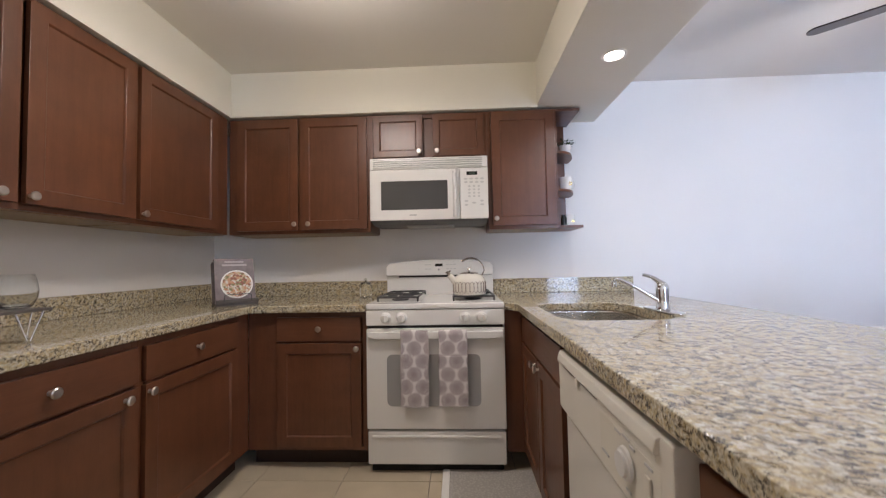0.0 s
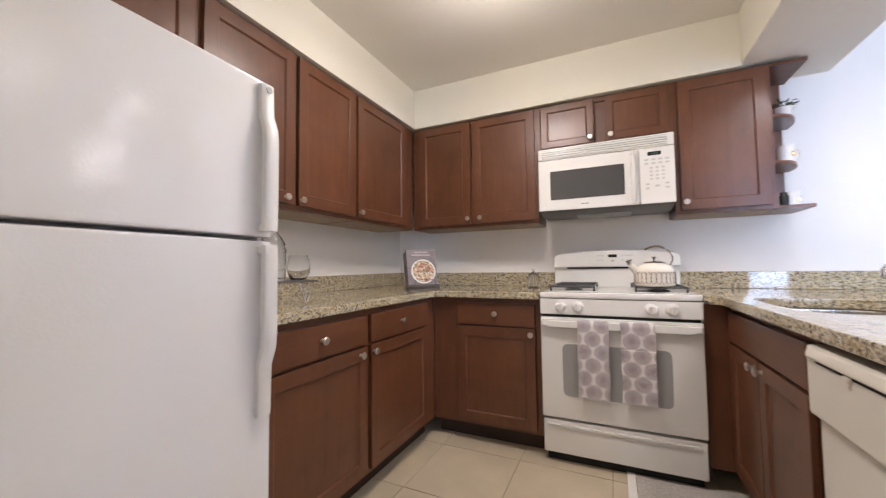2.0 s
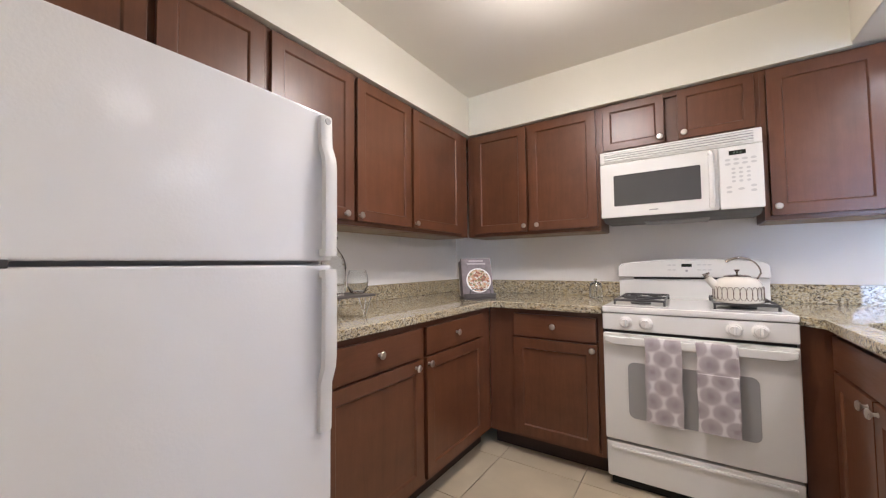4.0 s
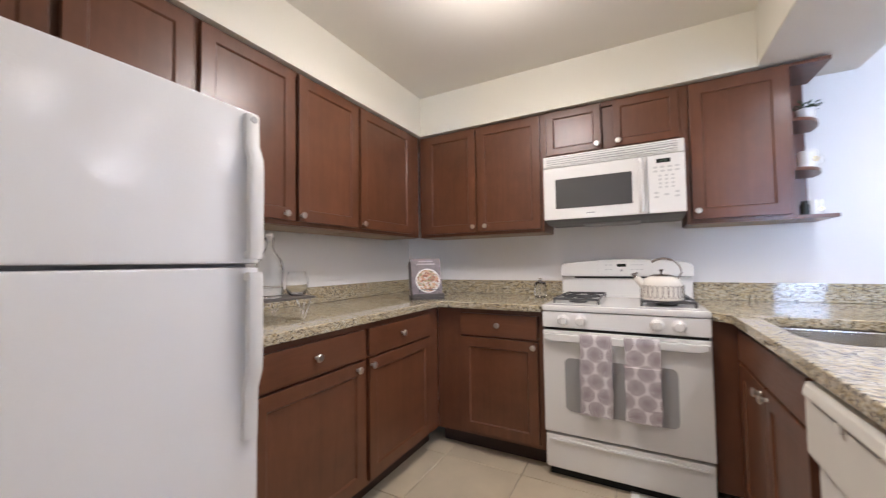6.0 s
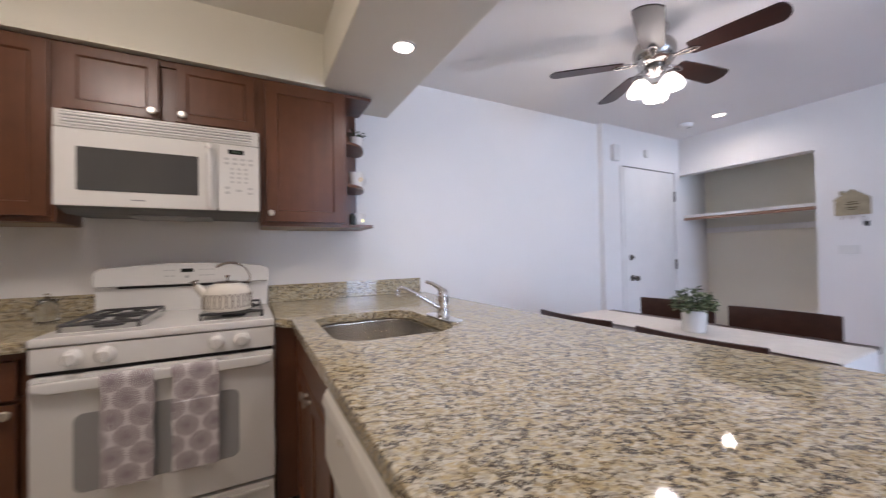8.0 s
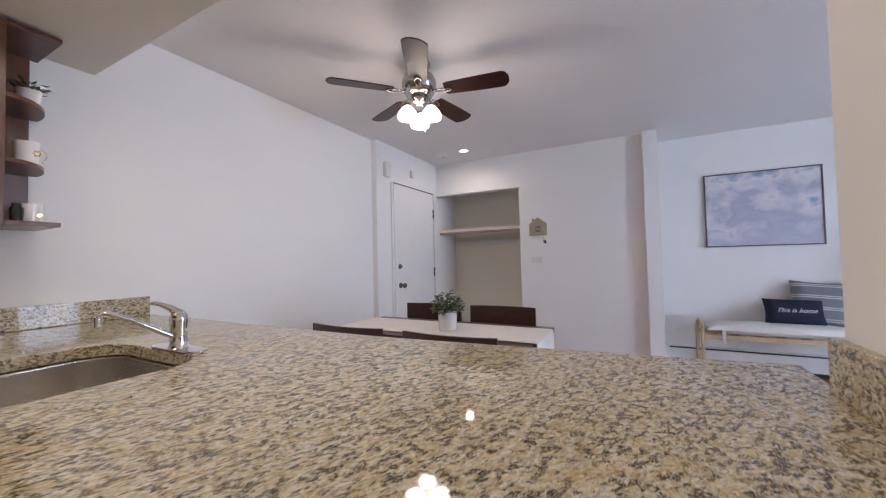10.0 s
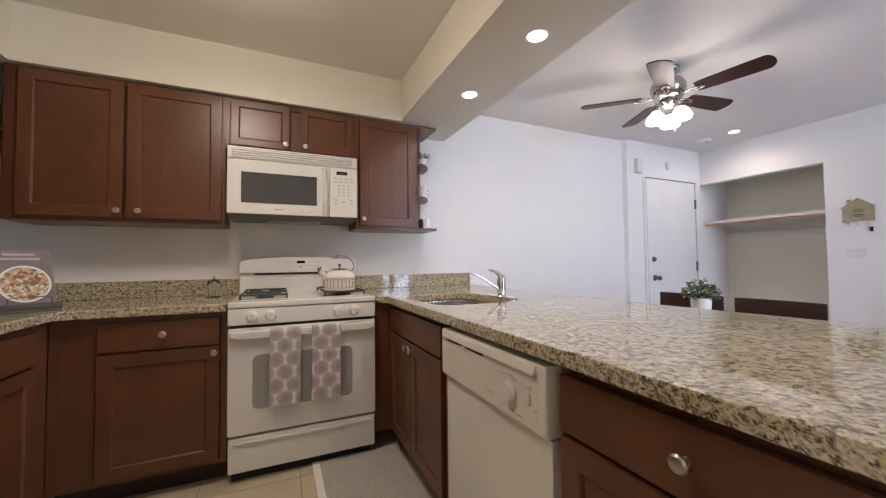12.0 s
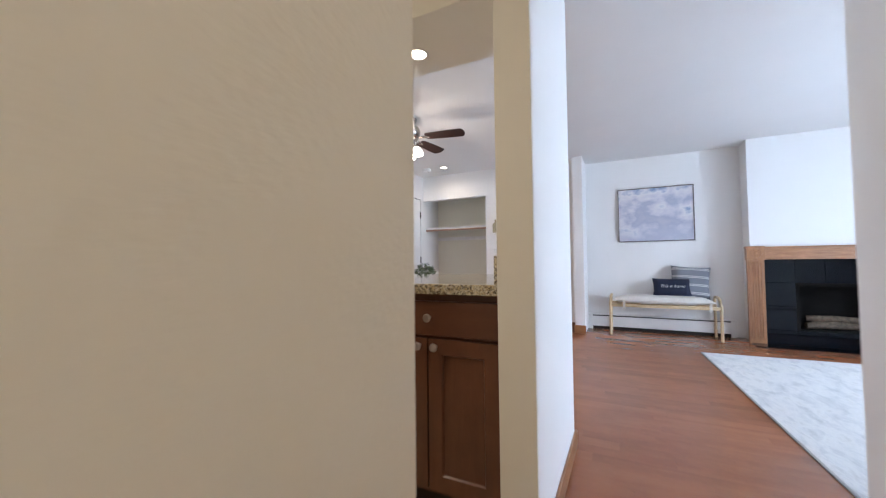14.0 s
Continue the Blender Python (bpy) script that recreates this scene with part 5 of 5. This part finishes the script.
single("light_switch", box(B(), XE - 0.008, 1.20, 1.125, XE - 0.0005, 1.32, 1.195, 0.003), OFFWHITE, "white double light switch plate", "light switch")

tb = thing("dining_table", pose(2.21, 1.36, 0), "dark espresso wooden dining table", "table")
part("tabletop", box(B(), -0.29, -0.655, 0.715, 0.285, 0.655, 0.747, 0.004), ESPRESSO, tb)
part("apron", box(B(), -0.24, -0.60, 0.64, 0.24, 0.60, 0.7145), ESPRESSO, tb)
for x in (-0.25, 0.25):
    for y in (-0.61, 0.61):
        part("leg", box(B(), x - 0.03, y - 0.03, 0, x + 0.03, y + 0.03, 0.7145, 0.003), ESPRESSO, tb)
bm = B()
prof = [(-0.668, 0.56), (-0.667, 0.70), (-0.664, 0.745), (-0.655, 0.7505)] + [(-0.655 + 1.31 * i / 10, 0.7505) for i in range(1, 11)] + [(0.664, 0.745), (0.667, 0.70), (0.668, 0.56)]
g = [[bm.verts.new((x + (0.006 * math.sin(9 * x + y) if z < 0.7 else 0), y - (0.005 * math.sin(22 * x) if z < 0.7 and y < 0 else 0), z)) for x in [-0.21 + 0.40 * i / 8 for i in range(9)]] for y, z in prof]
for a, b in zip(g, g[1:]):
    for i in range(8):
        bm.faces.new((a[i], a[i + 1], b[i + 1], b[i]))
bmesh.ops.recalc_face_normals(bm, faces=bm.faces[:])
bmesh.ops.solidify(bm, geom=bm.faces[:], thickness=-0.002)
single("table_runner", bm, LINEN, "white linen table runner hanging over the table's end", "table runner", "", pose(2.21, 1.36, 0), 50)


def dining_chair():
    t = thing("dining_chair", pose(0, 0, 0), "dark espresso wooden dining chair with a curved back", "chair", "chairs round the table")
    bm = B()
    n = 10
    top, bot = [], []
    for s, out in ((0.0, top), (0.018, bot)):
        for i in range(n + 1):
            u = 2 * i / n - 1
            out.append((u * 0.247, 0.0 + 0.035 * (1 - u * u) * 1.0 + s))
    prism(bm, top + bot[::-1], 0.655, 0.832, 'z', 0.004)
    part("backrest", bm, ESPRESSO, t)
    part("seat", box(B(), -0.225, -0.42, 0.43, 0.225, 0.02, 0.465, 0.012), ESPRESSO, t)
    for x in (-0.205, 0.205):
        part("back_post", box(B(), x - 0.018, -0.005, 0, x + 0.018, 0.028, 0.70, 0.003), ESPRESSO, t)
        part("leg", box(B(), x - 0.018, -0.41, 0, x + 0.018, -0.375, 0.43, 0.003), ESPRESSO, t)
    part("stretcher", box(B(), -0.205, -0.01, 0.33, 0.205, 0.015, 0.37, 0.002), ESPRESSO, t)
    return t


c0 = dining_chair()
c0.matrix_world = pose(2.705, 1.12, 0, 0, 0, -90)
copy_thing(c0, pose(2.705, 1.69, 0, 0, 0, -90))
copy_thing(c0, pose(1.70, 1.04, 0, 0, 0, 90))
copy_thing(c0, pose(1.70, 1.665, 0, 0, 0, 90))

pl = thing("potted_plant", pose(2.155, 1.275, 0.7525) @ Matrix.Scale(0.88, 4), "leafy green plant in a white ceramic pot on the runner", "plant")
part("pot", lathe(B(), (0, 0, 0), [(0.0, 0.0), (0.056, 0.0), (0.060, 0.004), (0.068, 0.125), (0.064, 0.127), (0.060, 0.118), (0.0, 0.110)], 32), CERAMIC, pl)
part("soil", lathe(B(), (0, 0, 0.112), [(0.0, 0.002), (0.061, 0.0)], 24), SOIL, pl)
rnd = random.Random(11)
for mtl, count, nm in ((LEAF, 140, "foliage"), (LEAFPALE, 170, "pale_foliage")):
    bm = B()
    for i in range(count):
        a, r_ = rnd.uniform(0, 6.283), 0.105 * rnd.random() ** 0.6
        h = 0.125 + rnd.random() * 0.135 * (1 - (r_ / 0.135) ** 2)
        c = Vector((r_ * math.cos(a), r_ * math.sin(a), h))
        u = Vector((math.cos(a + rnd.uniform(-0.8, 0.8)), math.sin(a + rnd.uniform(-0.8, 0.8)), rnd.uniform(-0.4, 0.9))).normalized()
        s = u.cross(Vector((rnd.uniform(-0.3, 0.3), rnd.uniform(-0.3, 0.3), 1))).normalized()
        nrm = s.cross(u)
        L, Wd = rnd.uniform(0.022, 0.038), rnd.uniform(0.008, 0.013)
        vs = [bm.verts.new(c + q) for q in (-0.004 * u, Wd * s + 0.4 * L * u + 0.004 * nrm, 0.8 * Wd * s + 0.75 * L * u, L * u - 0.004 * nrm, -0.8 * Wd * s + 0.75 * L * u, -Wd * s + 0.4 * L * u + 0.004 * nrm)]
        bm.faces.new((vs[0], vs[1], vs[2], vs[3]))
        bm.faces.new((vs[0], vs[3], vs[4], vs[5]))
    part(nm, bm, mtl, pl, smooth=0)
bm = B()
for i in range(14):
    a = i * 0.45
    tube(bm, [(0.012 * math.cos(a), 0.012 * math.sin(a), 0.112), (0.05 * math.cos(a), 0.05 * math.sin(a), 0.17), (0.09 * math.cos(a), 0.09 * math.sin(a), 0.20 + 0.02 * (i % 3))], 0.002, 5)
part("stems", bm, LEAF, pl)

# ---- living room ----
pt = thing("framed_painting", pose(XP - 0.001, -0.875, 1.25), "framed painting of pale clouds in a blue sky", "painting")
part("canvas", box(B(), -0.022, -0.447, 0.008, -0.002, 0.447, 0.742), SKYPAINT, pt)
bm = B()
for y0, y1, z0, z1 in ((-0.457, -0.447, 0, 0.75), (0.447, 0.457, 0, 0.75), (-0.447, 0.447, 0, 0.009), (-0.447, 0.447, 0.741, 0.75)):
    box(bm, -0.032, y0, z0, 0, y1, z1, 0.0015)
part("picture_frame", bm, FRAMEWOOD, pt)

ht = thing("baseboard_heater", pose(XP - 0.001, -0.86, 0.0), "white metal baseboard heater along the wall", "heater")
part("cover", box(B(), -0.062, -0.85, 0.045, -0.001, 0.85, 0.188, 0.006), TRIMW, ht)
part("top_slot", box(B(), -0.050, -0.845, 0.188, -0.001, 0.845, 0.203), DARK, ht, "dark convector slot")
part("hood", box(B(), -0.058, -0.85, 0.203, -0.001, 0.85, 0.215, 0.004), TRIMW, ht)
for y in (-0.87, 0.87):
    part("end_cap", box(B(), -0.065, min(y, y - math.copysign(0.06, y)), 0.0, -0.001, max(y, y - math.copysign(0.06, y)), 0.218, 0.005), TRIMW, ht)
part("floor_gap", box(B(), -0.05, -0.81, 0.004, -0.003, 0.81, 0.045), DARK, ht, "dark gap below")

bn = thing("bench", pose(4.60, -0.905, 0), "birch wood bench with a cream cushion", "bench")
BW, BD = 0.605, 0.17
for y in (-1, 1):
    bm = tube(B(), [(-BD, y * BW, 0.0), (-BD, y * BW, 0.42), (-BD + 0.02, y * (BW - 0.005), 0.485), (-BD + 0.07, y * (BW - 0.01), 0.515), (0.0, y * (BW - 0.01), 0.52), (BD - 0.07, y * (BW - 0.01), 0.515), (BD - 0.02, y * (BW - 0.005), 0.485), (BD, y * BW, 0.42), (BD, y * BW, 0.0)], 0.017, 12)
    part("leg_frame", bm, BIRCH, bn)
for x in (-BD, BD):
    part("rail", box(B(), x - 0.012, -BW, 0.375, x + 0.012, BW, 0.415, 0.004), BIRCH, bn)
for i in range(7):
    y = -0.5 + i / 6
    part("slat", box(B(), -BD + 0.012, y - 0.03, 0.398, BD - 0.012, y + 0.03, 0.410, 0.002), BIRCH, bn)
cu = thing("bench_cushion", pose(4.60, -0.905, 0.4155), "cream linen bench cushion with tie straps", "cushion")
bm = pillow_mesh(1.15, 0.37, 0.105, 20)
for v in bm.verts:
    x, y, z = v.co
    v.co = (z - 0.185, x, y * (1.25 if y > 0 else 0.85) + 0.045 + 0.003 * math.sin(x * 27) * math.sin(z * 19))
bmesh.ops.recalc_face_normals(bm, faces=bm.faces[:])
part("pad", bm, LINEN, cu)
for y in (-0.50, 0.44):
    part("strap", box(B(), -0.188, y - 0.014, -0.075, -0.182, y + 0.014, 0.055, 0.002), LINEN, cu)

p1 = thing("throw_pillow", pose(4.58, -1.03, 0.503, 14, 0, -90), "navy velvet lumbar pillow with white script lettering", "pillow")
p1.matrix_world = pose(4.62, -1.03, 0.500, 0, 0, -90) @ pose(0, 0, 0, -16)
part("cushion", pillow_mesh(0.44, 0.255, 0.13), NAVY, p1)
fcv = bpy.data.curves.new("lettering", 'FONT')
fcv.body, fcv.size, fcv.shear, fcv.extrude = "This is home", 0.054, 0.45, 0.001
fcv.align_x, fcv.align_y = 'CENTER', 'CENTER'
fob = bpy.data.objects.new("lettering", fcv)
scene.collection.objects.link(fob)
bpy.context.view_layer.update()
fme = bpy.data.meshes.new_from_object(fob.evaluated_get(bpy.context.evaluated_depsgraph_get()))
bpy.data.objects.remove(fob)
fme.materials.clear()
fme.materials.append(WHITEINK)
lt = new("lettering", fme)
lt.parent = p1
lt.matrix_local = pose(0, -0.068, 0.135, 90)
tagged(lt, "white script lettering")
p2 = thing("throw_pillow", pose(4.70, -1.235, 0.497, 0, 0, -90), "grey and cream striped square pillow", "pillow")
p2.matrix_world = pose(4.68, -1.23, 0.495, 0, 0, -90) @ pose(0, 0, 0, -14, 4)
part("cushion", pillow_mesh(0.44, 0.42, 0.14), STRIPE, p2)

# fireplace
fp = thing("fireplace", pose(4.56, -2.60, 0), "fireplace with fluted oak surround and polished black tile", "fireplace")
part("header", box(B(), -0.075, -0.82, 0.985, -0.001, 0.82, 1.115, 0.006), OAK, fp)
part("mantel_edge", box(B(), -0.085, -0.83, 1.115, -0.001, 0.83, 1.135, 0.005), OAK, fp)
for s in (-1, 1):
    y0 = s * 0.735
    post = part("pilaster", box(B(), -0.062, y0 - 0.078, 0.0, -0.001, y0 + 0.078, 0.985, 0.003), OAKV, fp)
    for k in range(5):
        part("flute", cyl(B(), (-0.062, y0 - 0.052 + 0.026 * k, 0.06), 0.009, 0.89, 'z', seg=12), OAKV, post)
    blk = part("corner_block", box(B(), -0.088, y0 - 0.088, 0.978, -0.001, y0 + 0.088, 1.142, 0.006), OAKV, fp)
    part("rosette", lathe(B(), (-0.088, y0, 1.06), [(0.058, 0.0), (0.055, 0.008), (0.045, 0.003), (0.036, 0.010), (0.026, 0.004), (0.014, 0.012), (0.0, 0.013)], 28, '-x'), OAKV, blk)
for a, b in ((-0.655, -0.38), (-0.38, -0.127), (-0.127, 0.127), (0.127, 0.38), (0.38, 0.655)):
    part("tile", box(B(), -0.03, a + 0.001, 0.715, -0.001, b - 0.001, 0.983, 0.002), BLACKTILE, fp)
    part("tile", box(B(), -0.03, a + 0.001, 0.005, -0.001, b - 0.001, 0.17, 0.002), BLACKTILE, fp)
for a, b in ((-0.655, -0.38), (0.38, 0.655)):
    for z0, z1 in ((0.172, 0.443), (0.445, 0.713)):
        part("tile", box(B(), -0.03, a + 0.001, z0, -0.001, b - 0.001, z1, 0.002), BLACKTILE, fp)
bm = B()
for q in ((-0.020, -0.38, 0.172, -0.004, 0.38, 0.19), (-0.020, -0.38, 0.69, -0.004, 0.38, 0.713), (-0.020, -0.38, 0.19, -0.004, -0.355, 0.69), (-0.020, 0.355, 0.19, -0.004, 0.38, 0.69)):
    box(bm, *q)
part("firebox_frame", bm, SOOT, fp)
bm = B()
for q in ((0.262, -0.354, 0.171, 0.280, 0.354, 0.689), (-0.002, -0.354, 0.171, 0.262, -0.340, 0.689), (-0.002, 0.340, 0.171, 0.262, 0.354, 0.689), (-0.002, -0.340, 0.675, 0.262, 0.340, 0.689), (-0.002, -0.340, 0.171, 0.262, 0.340, 0.186)):
    box(bm, *q)
part("firebox_lining", bm, SOOT, fp, "sooty black firebox lining")
for i, (y, z, r_) in enumerate(((0.05, 0.226, 0.040), (-0.02, 0.232, 0.045), (0.02, 0.300, 0.038))):
    part("log", tube(B(), [(0.09 + 0.05 * (i % 2), y - 0.22, z), (0.10, y, z + 0.008), (0.08 + 0.04 * i, y + 0.22, z - 0.004)], [r_ * 0.8, r_, r_ * 0.9], 14), BARK, fp, "pale split log")
bm = B()
for q in ((-0.66, 0.0, 0.66, 0.17), (-0.66, 0.70, 0.66, 0.985), (-0.66, 0.17, -0.365, 0.70), (0.365, 0.17, 0.66, 0.70)):
    box(bm, -0.005, q[0], q[1], -0.0005, q[2], q[3])
part("tile_bed", bm, SOOT, fp)
part("hearth", box(B(), -0.26, -0.80, 0.001, -0.064, 0.80, 0.010, 0.002), BLACKTILE, fp)

rg = thing("area_rug", pose(3.735, -1.185, 0.0, 0, 0, 2.9), "grey and cream distressed area rug", "rug")
part("woven_field", box(B(), -2.938, -2.288, 0.0006, -0.012, -0.012, 0.011, 0.004), RUG, rg)
bm = B()
for q in ((-2.95, -0.012, 0.0, 0.0), (-2.95, -2.30, 0.0, -2.288), (-2.95, -2.288, -2.938, -0.012), (-0.012, -2.288, 0.0, -0.012)):
    box(bm, q[0], q[1], 0.0006, q[2], q[3], 0.0095, 0.002)
part("binding", bm, RUGEDGE, rg)

# ---- floor pieces ----
fk = bpy.data.objects["floor_kitchen"]
TS = 0.4625
TM = {}
for i in range(-3, 6):
    for j in range(-1, 6):
        x0, x1 = max(XL, -1.155 + TS * (i - 1)), min(0.948, -1.155 + TS * i)
        y1, y0 = min(YB, 1.893 + TS * (2 - j)), max(-0.215, 1.893 + TS * (1 - j))
        if x1 - x0 < 0.03 or y1 - y0 < 0.03:
            continue
        key = (round(x1 - x0, 3), round(y1 - y0, 3))
        if key not in TM:
            TM[key] = mesh_of("tile", box(B(), 0.002, 0.002, -0.0058, key[0] - 0.002, key[1] - 0.002, 0.0, 0.0012, 1), TILE, 0)
        o = new("tile", TM[key])
        o.location = (x0, y0, 0)
        o.parent = fk

fw = bpy.data.objects["floor_wood_base"]
PW = 0.083
rnd = random.Random(3)
PM = {}
near = 0
rows_ = []
x = -1.9
while x < XP:
    ys = 0.1 if x > 0.95 else -0.222
    if x > 1.0:
        ys = YB if x < XE else 0.1
    lo = WY if x > 0.48 else -1.12
    y = lo + rnd.uniform(-0.9, 0)
    while y < ys:
        L = rnd.choice((0.7, 0.9, 1.1, 1.3))
        a, b = max(y, lo), min(y + L, ys)
        if b - a > 0.02:
            rows_.append((x, min(x + PW, XP), a, b))
        y += L
    x += PW
verts, faces = [], []
for x0, x1, a, b in rows_:
    if x1 - x0 < 0.02:
        continue
    if x0 > 0.9 and -3.0 < a and b < 0.12 and near < 300:
        key = (round(x1 - x0, 3), round(b - a, 2))
        if key not in PM:
            PM[key] = mesh_of("plank", box(B(), 0.0001, 0.0001, -0.0115, key[0] - 0.0001, key[1] - 0.0001, 0.0), PLANK, 0)
        o = new("plank", PM[key])
        o.location = (x0, a, 0)
        o.parent = fw
        near += 1
    else:
        k = len(verts)
        e = 0.0001
        verts += [(x0 + e, a + e, 0), (x1 - e, a + e, 0), (x1 - e, b - e, 0), (x0 + e, b - e, 0), (x0, a, -0.0115), (x1, a, -0.0115), (x1, b, -0.0115), (x0, b, -0.0115)]
        faces += [(k, k + 1, k + 2, k + 3), (k, k + 4, k + 5, k + 1), (k + 1, k + 5, k + 6, k + 2), (k + 2, k + 6, k + 7, k + 3), (k + 3, k + 7, k + 4, k)]
me = bpy.data.meshes.new("planks")
me.from_pydata(verts, [], faces)
me.materials.append(PLANK)
o = new("planks", me)
o.parent = fw
tagged(o, "reddish cherry hardwood boards", "", "", "stuff")
